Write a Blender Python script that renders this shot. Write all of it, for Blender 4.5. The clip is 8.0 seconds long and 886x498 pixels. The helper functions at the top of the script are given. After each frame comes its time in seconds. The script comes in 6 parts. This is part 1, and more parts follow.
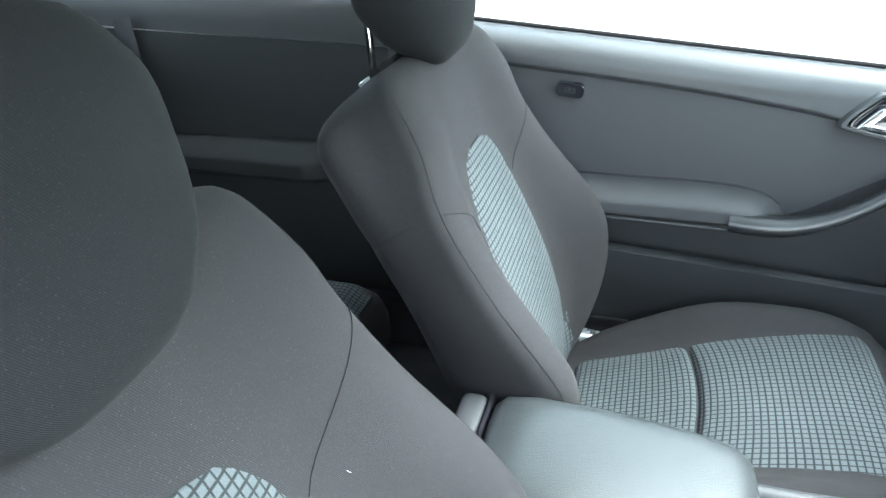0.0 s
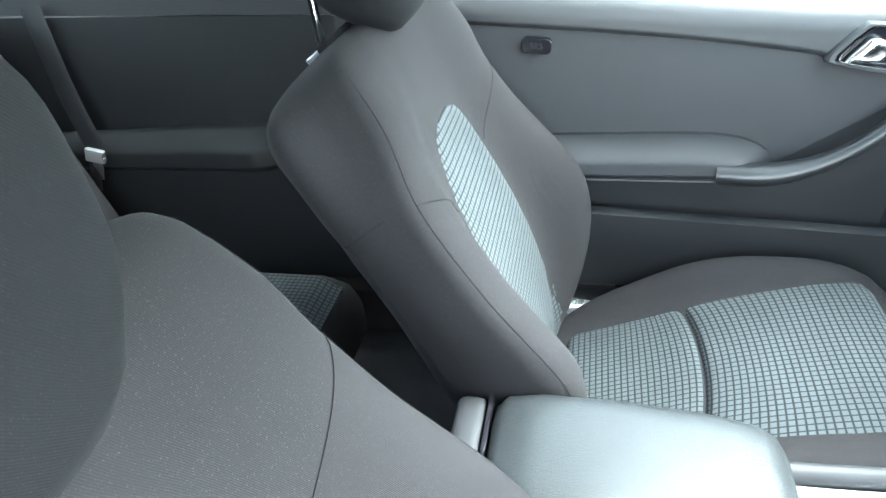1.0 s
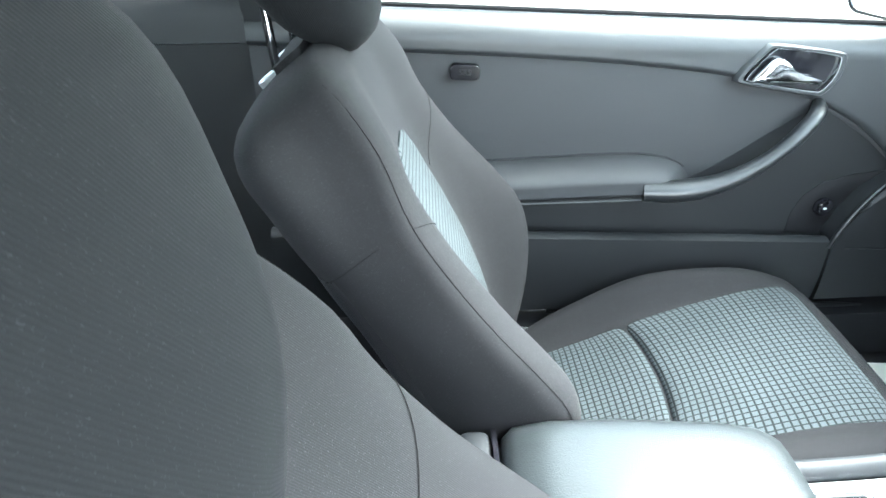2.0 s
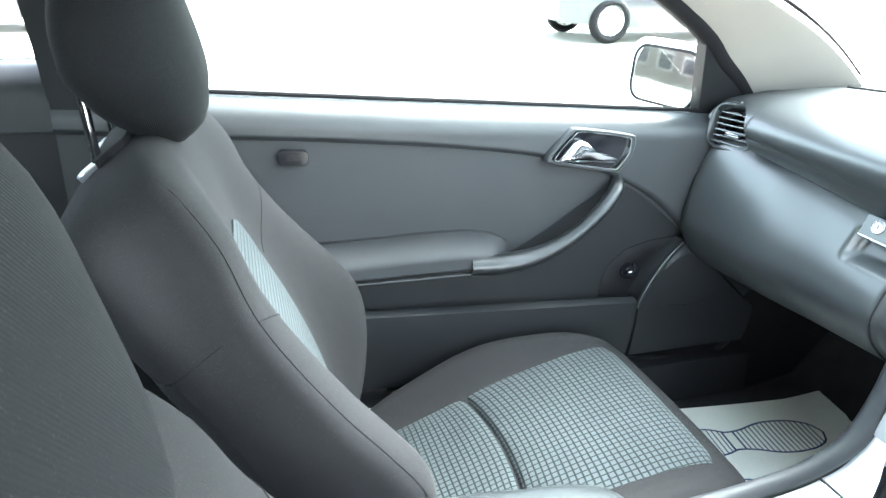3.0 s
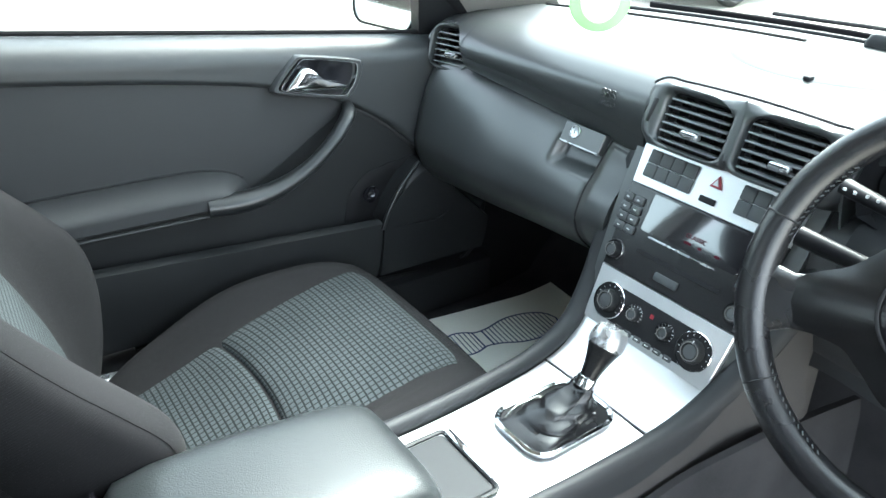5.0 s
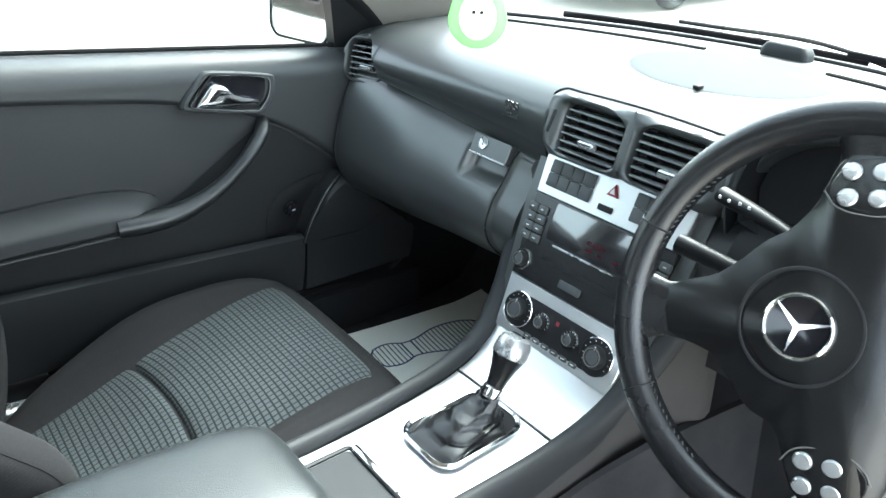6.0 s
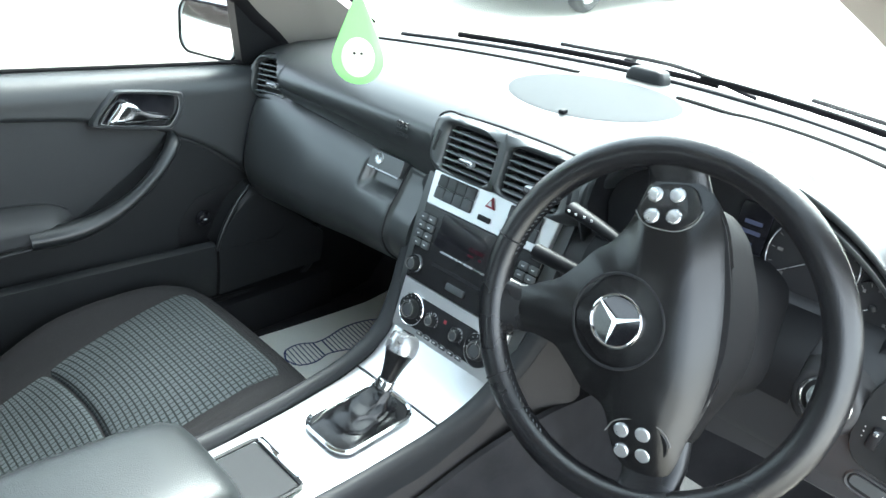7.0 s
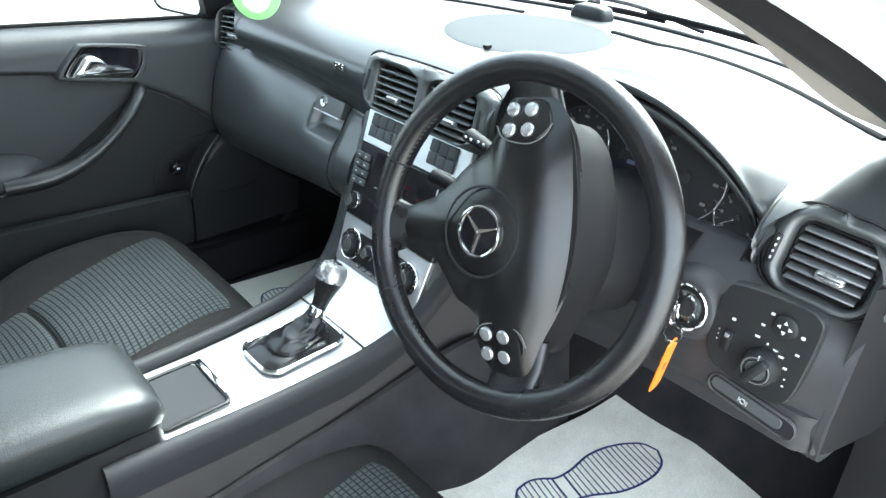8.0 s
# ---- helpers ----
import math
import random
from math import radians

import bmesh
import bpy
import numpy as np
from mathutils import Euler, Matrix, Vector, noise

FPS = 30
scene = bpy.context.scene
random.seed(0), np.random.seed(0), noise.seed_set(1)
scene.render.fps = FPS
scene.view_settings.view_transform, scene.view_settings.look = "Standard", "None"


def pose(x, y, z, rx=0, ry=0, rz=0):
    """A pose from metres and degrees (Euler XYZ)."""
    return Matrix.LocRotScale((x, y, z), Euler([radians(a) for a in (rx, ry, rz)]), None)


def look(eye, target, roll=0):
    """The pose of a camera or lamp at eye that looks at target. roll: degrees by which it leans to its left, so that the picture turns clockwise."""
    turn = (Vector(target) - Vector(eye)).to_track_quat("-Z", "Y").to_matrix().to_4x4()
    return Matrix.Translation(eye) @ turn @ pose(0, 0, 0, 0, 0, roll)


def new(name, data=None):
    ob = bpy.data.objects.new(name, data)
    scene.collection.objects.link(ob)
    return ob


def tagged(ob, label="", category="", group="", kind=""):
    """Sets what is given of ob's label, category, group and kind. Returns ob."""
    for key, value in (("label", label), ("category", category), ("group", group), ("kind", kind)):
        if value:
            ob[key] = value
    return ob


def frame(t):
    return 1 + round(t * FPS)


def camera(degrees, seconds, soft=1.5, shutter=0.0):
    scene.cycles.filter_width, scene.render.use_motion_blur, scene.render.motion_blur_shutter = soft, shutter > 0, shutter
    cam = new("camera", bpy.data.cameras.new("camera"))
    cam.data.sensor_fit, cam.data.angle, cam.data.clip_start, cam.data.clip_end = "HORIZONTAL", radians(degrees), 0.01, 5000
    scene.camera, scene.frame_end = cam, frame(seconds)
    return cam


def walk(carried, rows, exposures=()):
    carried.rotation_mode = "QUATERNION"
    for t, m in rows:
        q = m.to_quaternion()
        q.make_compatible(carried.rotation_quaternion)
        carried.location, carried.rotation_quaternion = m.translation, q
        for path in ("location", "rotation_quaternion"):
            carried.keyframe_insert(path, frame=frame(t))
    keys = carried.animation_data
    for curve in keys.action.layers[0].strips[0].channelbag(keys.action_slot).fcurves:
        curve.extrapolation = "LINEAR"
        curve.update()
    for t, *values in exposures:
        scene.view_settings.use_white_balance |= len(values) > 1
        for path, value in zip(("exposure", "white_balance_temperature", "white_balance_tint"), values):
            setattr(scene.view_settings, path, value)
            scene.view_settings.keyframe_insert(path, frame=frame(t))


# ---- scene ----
cam = camera(62.8, 8.0, soft=1.5)
PATH = [
    (0, (0.184, -0.621, 1.291), (-0.308, 1.074, 0.351), -0.9),
    (0.5, (0.137, -0.584, 1.276), (-0.175, 1.151, 0.33), -2.3),
    (1, (0.139, -0.525, 1.273), (-0.244, 1.142, 0.237), -4.8),
    (1.2, (0.12, -0.507, 1.263), (-0.229, 1.147, 0.194), -3.6),
    (2.3, (-0.028, -0.499, 1.238), (0.162, 1.286, 0.356), -1.4),
    (2.5, (-0.027, -0.494, 1.243), (0.268, 1.298, 0.405), -0.1),
    (3, (-0.033, -0.502, 1.251), (0.479, 1.272, 0.482), 1.0),
    (3.5, (-0.017, -0.513, 1.252), (0.661, 1.185, 0.441), 1.0),
    (4, (0.011, -0.529, 1.252), (0.859, 1.059, 0.381), 1.8),
    (4.5, (0.015, -0.531, 1.253), (0.997, 0.954, 0.341), 2.5),
    (4.7, (0.005, -0.526, 1.253), (1.017, 0.933, 0.331), 2.6),
    (5.8, (0.065, -0.554, 1.266), (1.173, 0.836, 0.35), 2.3),
    (6, (0.074, -0.571, 1.271), (1.207, 0.803, 0.36), 2.3),
    (6.5, (0.049, -0.619, 1.303), (1.254, 0.697, 0.402), 1.4),
    (7, (0.049, -0.676, 1.341), (1.327, 0.564, 0.432), 4.2),
    (7.5, (0.084, -0.785, 1.35), (1.32, 0.48, 0.415), 3.9),
    (8, (0.142, -0.858, 1.321), (1.299, 0.438, 0.331), 1.3),
]
walk(cam, [(t, look(eye, target, roll)) for t, eye, target, roll in PATH],
     [(0.0, 4.25, 5800, 2), (1.2, 4.7, 5800, 2), (2.5, 4.8, 5850, 2), (3.5, 4.35, 5900, 2), (4.5, 3.85, 5950, 2), (6.0, 3.45, 6000, 2), (8.0, 3.35, 5950, 3)])

# ---- daylight: a bright, thinly clouded sky and a soft sun ----
world = bpy.data.worlds.new("daylight")
scene.world = world
world.use_nodes = True
wn = world.node_tree.nodes
sky = wn.new("ShaderNodeTexSky")
sky.sky_type, sky.sun_disc = "NISHITA", False
sky.sun_elevation, sky.sun_rotation = radians(51), radians(79)
sky.air_density, sky.dust_density = 1.0, 4.0
wn["Background"].inputs["Strength"].default_value = 0.15
haze = wn.new("ShaderNodeHueSaturation")
haze.inputs["Saturation"].default_value = 0.35
world.node_tree.links.new(sky.outputs[0], haze.inputs["Color"])
world.node_tree.links.new(haze.outputs[0], wn["Background"].inputs["Color"])
sun = new("sun", bpy.data.lights.new("sun", "SUN"))
sun.data.energy, sun.data.angle, sun.data.color = 1.15, radians(30), (1.0, 0.97, 0.92)
sun.matrix_world = look((4.5, 0.9, 5.6), (0, 0, 0))
# area lamp added in the open driver's doorway, standing in for more sky light
doorway = new("doorway_light", bpy.data.lights.new("doorway_light", "AREA"))
doorway.data.shape, doorway.data.size, doorway.data.size_y, doorway.data.energy = "RECTANGLE", 0.90, 0.85, 1.10
doorway.matrix_world = look((0.55, -1.02, 1.02), (0.90, 0.15, 0.40))


# ---- materials ----
def mat(name, colour, rough=0.5, metal=0.0, vary=0.15, scale=60.0, bump=0.0, bump_scale=900.0, coat=0.0, spec=0.5):
    """A surface with slow tint drift, fine grain and a fine relief, in metres."""
    m = bpy.data.materials.new(name)
    m.use_nodes = True
    n, l = m.node_tree.nodes, m.node_tree.links
    p = n["Principled BSDF"]
    p.inputs["Roughness"].default_value, p.inputs["Metallic"].default_value = rough, metal
    p.inputs["Specular IOR Level"].default_value = spec
    p.inputs["Coat Weight"].default_value = coat
    co = n.new("ShaderNodeTexCoord")
    big = n.new("ShaderNodeTexNoise")
    big.inputs["Scale"].default_value, big.inputs["Detail"].default_value = scale * 0.12, 5
    fine = n.new("ShaderNodeTexNoise")
    fine.inputs["Scale"].default_value, fine.inputs["Detail"].default_value = bump_scale, 3
    l.new(co.outputs["Object"], big.inputs["Vector"])
    l.new(co.outputs["Object"], fine.inputs["Vector"])
    add = n.new("ShaderNodeMath")
    add.operation = "ADD"
    l.new(big.outputs["Fac"], add.inputs[0])
    l.new(fine.outputs["Fac"], add.inputs[1])
    ramp = n.new("ShaderNodeMapRange")
    ramp.inputs["From Min"].default_value, ramp.inputs["From Max"].default_value = 0.6, 1.4
    ramp.inputs["To Min"].default_value, ramp.inputs["To Max"].default_value = 1 - vary, 1 + vary
    l.new(add.outputs[0], ramp.inputs["Value"])
    mul = n.new("ShaderNodeVectorMath")
    mul.operation = "SCALE"
    mul.inputs[0].default_value = colour
    l.new(ramp.outputs[0], mul.inputs["Scale"])
    l.new(mul.outputs[0], p.inputs["Base Color"])
    rr = n.new("ShaderNodeMapRange")
    rr.inputs["To Min"].default_value, rr.inputs["To Max"].default_value = max(rough - 0.07, 0.02), min(rough + 0.07, 1)
    l.new(big.outputs["Fac"], rr.inputs["Value"])
    l.new(rr.outputs[0], p.inputs["Roughness"])
    if bump:
        b = n.new("ShaderNodeBump")
        b.inputs["Strength"].default_value, b.inputs["Distance"].default_value = bump, 0.001
        l.new(fine.outputs["Fac"], b.inputs["Height"])
        l.new(b.outputs[0], p.inputs["Normal"])
    return m


def cloth(name, colour, ribs=330.0):
    """Dark woven seat cloth with fine twill ribs, sheen and lint."""
    m = mat(name, colour, 0.95, vary=0.22, scale=40, bump=0.0, bump_scale=1400, spec=0.06)
    n, l = m.node_tree.nodes, m.node_tree.links
    p = n["Principled BSDF"]
    p.inputs["Sheen Weight"].default_value, p.inputs["Sheen Roughness"].default_value = 0.012, 0.4
    co = n.new("ShaderNodeTexCoord")
    w = n.new("ShaderNodeTexWave")
    w.bands_direction = "DIAGONAL"
    w.inputs["Scale"].default_value, w.inputs["Distortion"].default_value = ribs, 0.5
    l.new(co.outputs["Object"], w.inputs["Vector"])
    b = n.new("ShaderNodeBump")
    b.inputs["Strength"].default_value, b.inputs["Distance"].default_value = 0.22, 0.0006
    l.new(w.outputs["Fac"], b.inputs["Height"])
    l.new(b.outputs[0], p.inputs["Normal"])
    rib = n.new("ShaderNodeMapRange")
    rib.inputs["To Min"].default_value, rib.inputs["To Max"].default_value = 0.87, 1.12
    l.new(w.outputs["Fac"], rib.inputs["Value"])
    tone = n.new("ShaderNodeVectorMath")
    tone.operation = "SCALE"
    l.new(p.inputs["Base Color"].links[0].from_socket, tone.inputs[0])
    fleck = n.new("ShaderNodeTexNoise")
    fleck.inputs["Scale"].default_value, fleck.inputs["Detail"].default_value = 750, 1
    l.new(co.outputs["Object"], fleck.inputs["Vector"])
    pale = n.new("ShaderNodeMapRange")
    pale.inputs["From Min"].default_value, pale.inputs["From Max"].default_value = 0.62, 0.80
    pale.inputs["To Min"].default_value, pale.inputs["To Max"].default_value = 1.0, 2.2
    l.new(fleck.outputs["Fac"], pale.inputs["Value"])
    both = n.new("ShaderNodeMath")
    both.operation = "MULTIPLY"
    l.new(rib.outputs[0], both.inputs[0])
    l.new(pale.outputs[0], both.inputs[1])
    l.new(both.outputs[0], tone.inputs["Scale"])
    l.new(tone.outputs[0], p.inputs["Base Color"])
    return m


def check_cloth(name, cell=0.0096):
    """Pale grey check: small raised squares parted by dark threads, mapped by the cloth's own UVs in metres."""
    m = bpy.data.materials.new(name)
    m.use_nodes = True
    n, l = m.node_tree.nodes, m.node_tree.links
    p = n["Principled BSDF"]
    p.inputs["Roughness"].default_value, p.inputs["Specular IOR Level"].default_value = 0.9, 0.08
    co = n.new("ShaderNodeUVMap")
    sep = n.new("ShaderNodeSeparateXYZ")
    l.new(co.outputs[0], sep.inputs[0])
    lines = []
    for axis, part_of in ((0, 0.15), (1, 0.19)):
        d = n.new("ShaderNodeMath")
        d.operation, d.inputs[1].default_value = "DIVIDE", cell
        l.new(sep.outputs[axis], d.inputs[0])
        f = n.new("ShaderNodeMath")
        f.operation, f.inputs[1].default_value = "PINGPONG", 0.5
        l.new(d.outputs[0], f.inputs[0])
        r = n.new("ShaderNodeMapRange")
        r.interpolation_type = "SMOOTHSTEP"
        r.inputs["From Min"].default_value, r.inputs["From Max"].default_value = part_of * 0.35, part_of
        l.new(f.outputs[0], r.inputs["Value"])
        lines.append(r)
    both = n.new("ShaderNodeMath")
    both.operation = "MULTIPLY"
    l.new(lines[0].outputs[0], both.inputs[0])
    l.new(lines[1].outputs[0], both.inputs[1])
    nz = n.new("ShaderNodeTexNoise")
    nz.inputs["Scale"].default_value, nz.inputs["Detail"].default_value = 900, 2
    l.new(co.outputs[0], nz.inputs["Vector"])
    nb = n.new("ShaderNodeTexNoise")
    nb.inputs["Scale"].default_value = 9
    l.new(co.outputs[0], nb.inputs["Vector"])
    tint = n.new("ShaderNodeMix")
    tint.data_type = "RGBA"
    tint.inputs["A"].default_value, tint.inputs["B"].default_value = (0.029, 0.034, 0.036, 1), (0.062, 0.070, 0.074, 1)
    mixn = n.new("ShaderNodeMath")
    mixn.operation = "ADD"
    l.new(nz.outputs["Fac"], mixn.inputs[0])
    half = n.new("ShaderNodeMath")
    half.operation, half.inputs[1].default_value = "MULTIPLY_ADD", 0.6
    half.inputs[2].default_value = -0.3
    l.new(nb.outputs["Fac"], half.inputs[0])
    l.new(half.outputs[0], mixn.inputs[1])
    l.new(mixn.outputs[0], tint.inputs["Factor"])
    mix = n.new("ShaderNodeMix")
    mix.data_type = "RGBA"
    mix.inputs["A"].default_value = (0.013, 0.0145, 0.0155, 1)
    l.new(tint.outputs["Result"], mix.inputs["B"])
    l.new(both.outputs[0], mix.inputs["Factor"])
    l.new(mix.outputs["Result"], p.inputs["Base Color"])
    b = n.new("ShaderNodeBump")
    b.inputs["Strength"].default_value, b.inputs["Distance"].default_value = 0.6, 0.001
    l.new(both.outputs[0], b.inputs["Height"])
    l.new(b.outputs[0], p.inputs["Normal"])
    return m


def glass(name, tint=(0.93, 0.97, 0.95)):
    m = bpy.data.materials.new(name)
    m.use_nodes = True
    n, l = m.node_tree.nodes, m.node_tree.links
    n.remove(n["Principled BSDF"])
    t, g, w, x = n.new("ShaderNodeBsdfTransparent"), n.new("ShaderNodeBsdfGlossy"), n.new("ShaderNodeLayerWeight"), n.new("ShaderNodeMixShader")
    t.inputs["Color"].default_value = (*tint, 1)
    g.inputs["Roughness"].default_value = 0.02
    w.inputs["Blend"].default_value = 0.5
    f = n.new("ShaderNodeMath")
    f.operation, f.inputs[1].default_value = "POWER", 5.0
    l.new(w.outputs["Facing"], f.inputs[0])
    h = n.new("ShaderNodeMath")
    h.operation, h.inputs[1].default_value, h.inputs[2].default_value = "MULTIPLY_ADD", 0.6, 0.02
    l.new(f.outputs[0], h.inputs[0])
    f = h
    l.new(f.outputs[0], x.inputs[0])
    l.new(t.outputs[0], x.inputs[1])
    l.new(g.outputs[0], x.inputs[2])
    l.new(x.outputs[0], n["Material Output"].inputs["Surface"])
    return m


def glow(name, colour, strength):
    m = bpy.data.materials.new(name)
    m.use_nodes = True
    p = m.node_tree.nodes["Principled BSDF"]
    p.inputs["Base Color"].default_value = (*colour, 1)
    p.inputs["Emission Color"].default_value = (*colour, 1)
    p.inputs["Emission Strength"].default_value = strength
    p.inputs["Specular IOR Level"].default_value = 0.05
    return m


CLOTH = cloth("seat_cloth", (0.0153, 0.0148, 0.0157))
CHECK = check_cloth("check_cloth")
HEADCLOTH = cloth("headrest_cloth", (0.0085, 0.0088, 0.0096))
VINYL = mat("door_vinyl", (0.030, 0.032, 0.034), 0.42, vary=0.12, scale=30, bump=0.22, bump_scale=1500, spec=0.35)
INSERT = mat("door_insert_cloth", (0.031, 0.0315, 0.0335), 0.60, vary=0.15, scale=40, bump=0.3, bump_scale=1800, spec=0.22)
def creased(m, size, depth):
    """Soft lengthwise creases over the fine grain."""
    n, l = m.node_tree.nodes, m.node_tree.links
    co, sc, nz, bp = n.new("ShaderNodeTexCoord"), n.new("ShaderNodeMapping"), n.new("ShaderNodeTexNoise"), n.new("ShaderNodeBump")
    sc.inputs["Scale"].default_value = (size, size, size * 5)
    nz.inputs["Scale"].default_value, nz.inputs["Detail"].default_value, nz.inputs["Distortion"].default_value = 1.0, 4, 0.6
    bp.inputs["Strength"].default_value, bp.inputs["Distance"].default_value = 0.6, depth
    p = n["Principled BSDF"]
    l.new(co.outputs["Object"], sc.inputs["Vector"])
    l.new(sc.outputs[0], nz.inputs["Vector"])
    l.new(nz.outputs["Fac"], bp.inputs["Height"])
    l.new(p.inputs["Normal"].links[0].from_socket, bp.inputs["Normal"])
    l.new(bp.outputs[0], p.inputs["Normal"])


creased(INSERT, 7.0, 0.0014)
creased(VINYL, 5.0, 0.002)
DASH = mat("dash_foam_skin", (0.032, 0.035, 0.036), 0.36, vary=0.05, scale=12, bump=0.06, bump_scale=1300, spec=0.75)
PLASTIC = mat("black_plastic", (0.0150, 0.0157, 0.0168), 0.46, vary=0.12, bump=0.15, spec=0.24)
SOFTBLACK = mat("matt_black_plastic", (0.012, 0.012, 0.0135), 0.6, vary=0.15, bump=0.25, spec=0.2)
LEATHER = mat("black_leather", (0.008, 0.008, 0.009), 0.26, vary=0.2, scale=50, bump=0.28, bump_scale=700, spec=0.48)
ARMLEATHER = mat("armrest_leather", (0.015, 0.0175, 0.0185), 0.38, vary=0.15, scale=40, bump=0.5, bump_scale=620, spec=0.42)
GREYPLAST = mat("grey_lower_plastic", (0.10, 0.098, 0.096), 0.6, vary=0.1, bump=0.3)
LINING = mat("pale_grey_lining", (0.29, 0.265, 0.24), 0.9, vary=0.08, bump=0.3, bump_scale=1600)
CARPET = mat("black_carpet", (0.034, 0.033, 0.035), 0.97, vary=0.4, scale=120, bump=1.0, bump_scale=1100, spec=0.1)
SILVER = mat("brushed_aluminium", (0.64, 0.65, 0.66), 0.38, 0.85, vary=0.05, scale=20, bump=0.06, bump_scale=1600)
CHROME = mat("chrome", (0.75, 0.76, 0.77), 0.09, 1.0, vary=0.03)
SATIN = mat("satin_silver_button", (0.42, 0.43, 0.44), 0.28, 0.75, vary=0.1, scale=200)
BUTTON = mat("dark_button", (0.046, 0.050, 0.053), 0.55, vary=0.1, bump=0.2)
GLOSS = mat("gloss_black", (0.008, 0.008, 0.010), 0.07, vary=0.1)
DISPLAY = mat("display_glass", (0.010, 0.010, 0.012), 0.05, vary=0.05, spec=1.0, coat=1.0)
WHITEMARK = mat("white_print", (0.52, 0.53, 0.53), 0.6, vary=0.05)
PAPER = mat("floor_paper", (0.86, 0.85, 0.79), 0.8, vary=0.05, scale=60, bump=0.4, bump_scale=300)
USEDPAPER = mat("smudged_floor_paper", (0.82, 0.81, 0.74), 0.8, vary=0.16, scale=160, bump=0.4, bump_scale=300)
INK = mat("blue_ink", (0.02, 0.035, 0.13), 0.75, vary=0.2)
SILVERPAINT = mat("silver_car_paint", (0.62, 0.63, 0.64), 0.28, 0.3, vary=0.03, coat=0.6)
GREYPAINT = mat("grey_car_paint", (0.055, 0.057, 0.057), 0.35, 0.0, vary=0.05, coat=0.6)
BRICKS = mat("dark_brown_brick", (0.022, 0.018, 0.016), 0.9, vary=0.25, scale=6, bump=0.5, bump_scale=40)
GRILLE = mat("speaker_mesh", (0.030, 0.034, 0.037), 0.75, vary=0.2, scale=400, bump=0.6, bump_scale=700, spec=0.2)
HANDLE = mat("satin_black_grip", (0.012, 0.013, 0.014), 0.34, vary=0.1, bump=0.05, spec=0.5)
SIDEWALL = mat("console_side_carpet", (0.046, 0.043, 0.042), 0.85, vary=0.2, scale=80, bump=0.5, bump_scale=900, spec=0.25)
RAIL = mat("satin_dark_rail", (0.018, 0.019, 0.021), 0.6, vary=0.1, bump=0.1, spec=0.3)
# blacker than SOFTBLACK: the shadow round the steering column is put into this colour
COLUMN = mat("shaded_black_plastic", (0.008, 0.008, 0.009), 0.6, vary=0.15, bump=0.2, spec=0.18)
BLADE = mat("vent_blade", (0.10, 0.105, 0.11), 0.24, vary=0.1, spec=0.9)
RADIO = mat("radio_face", (0.010, 0.010, 0.011), 0.22, vary=0.1)
STALK = mat("stalk_plastic", (0.008, 0.008, 0.009), 0.42, vary=0.1, spec=0.15)
KNEE = mat("lower_dash_skin", (0.030, 0.030, 0.032), 0.46, vary=0.12, scale=30, bump=0.3, bump_scale=900, spec=0.3)
LINT = mat("pale_lint", (0.45, 0.44, 0.44), 0.9)
DARKPAINT = mat("dark_car_paint", (0.05, 0.055, 0.06), 0.25, 0.2, vary=0.05, coat=0.7)
THREAD = mat("black_thread", (0.008, 0.008, 0.008), 0.95, spec=0.1)
AIRBAG = mat("airbag_skin", (0.0065, 0.0065, 0.007), 0.24, vary=0.15, bump=0.16, bump_scale=700, spec=0.42)
RUBBER = mat("rubber", (0.010, 0.0095, 0.0105), 0.7, vary=0.2, bump=0.3, spec=0.12)
ORANGE = mat("orange_tag_plastic", (0.85, 0.22, 0.02), 0.45, vary=0.1)
RED = mat("red_print", (0.22, 0.02, 0.03), 0.5)
GREEN = mat("green_freshener", (0.30, 0.75, 0.24), 0.5, vary=0.08)
# pale face of the drop, with its backlit glow put into the colour too
PALEGREEN = mat("pale_freshener_face", (0.80, 0.88, 0.66), 0.6, vary=0.06)
GROUNDM = mat("pale_concrete", (0.42, 0.39, 0.33), 0.9, vary=0.16, scale=2.0, bump=0.5, bump_scale=120)
MIRROR = mat("mirror_glass", (0.55, 0.57, 0.58), 0.02, 1.0, vary=0.0)
GLASS = glass("window_glass")
SCREENGLOW = glow("display_segments", (0.05, 0.006, 0.012), 0.01)
CLUSTERGLOW = glow("cluster_segments", (0.05, 0.055, 0.09), 0.01)


# ---- builders ----
def thing(name, label, category, base=(0, 0, 0), group="", kind=""):
    e = new(name)
    e.location = base
    e.empty_display_size = 0.05
    return tagged(e, label, category, group, kind)


def part(name, bm, material, parent=None, label="", smooth=40):
    """One mesh, in world places, under a thing or a part."""
    bmesh.ops.recalc_face_normals(bm, faces=bm.faces)
    me = bpy.data.meshes.new(name)
    bm.to_mesh(me)
    bm.free()
    for m in material if isinstance(material, (list, tuple)) else [material]:
        me.materials.append(m)
    if smooth:
        me.shade_smooth()
        me.set_sharp_from_angle(angle=radians(smooth))
    ob = new(name, me)
    if parent is not None:
        ob.parent = parent
        if parent.type == "EMPTY":
            ob.matrix_parent_inverse = Matrix.Translation(-parent.location)
    return tagged(ob, label)


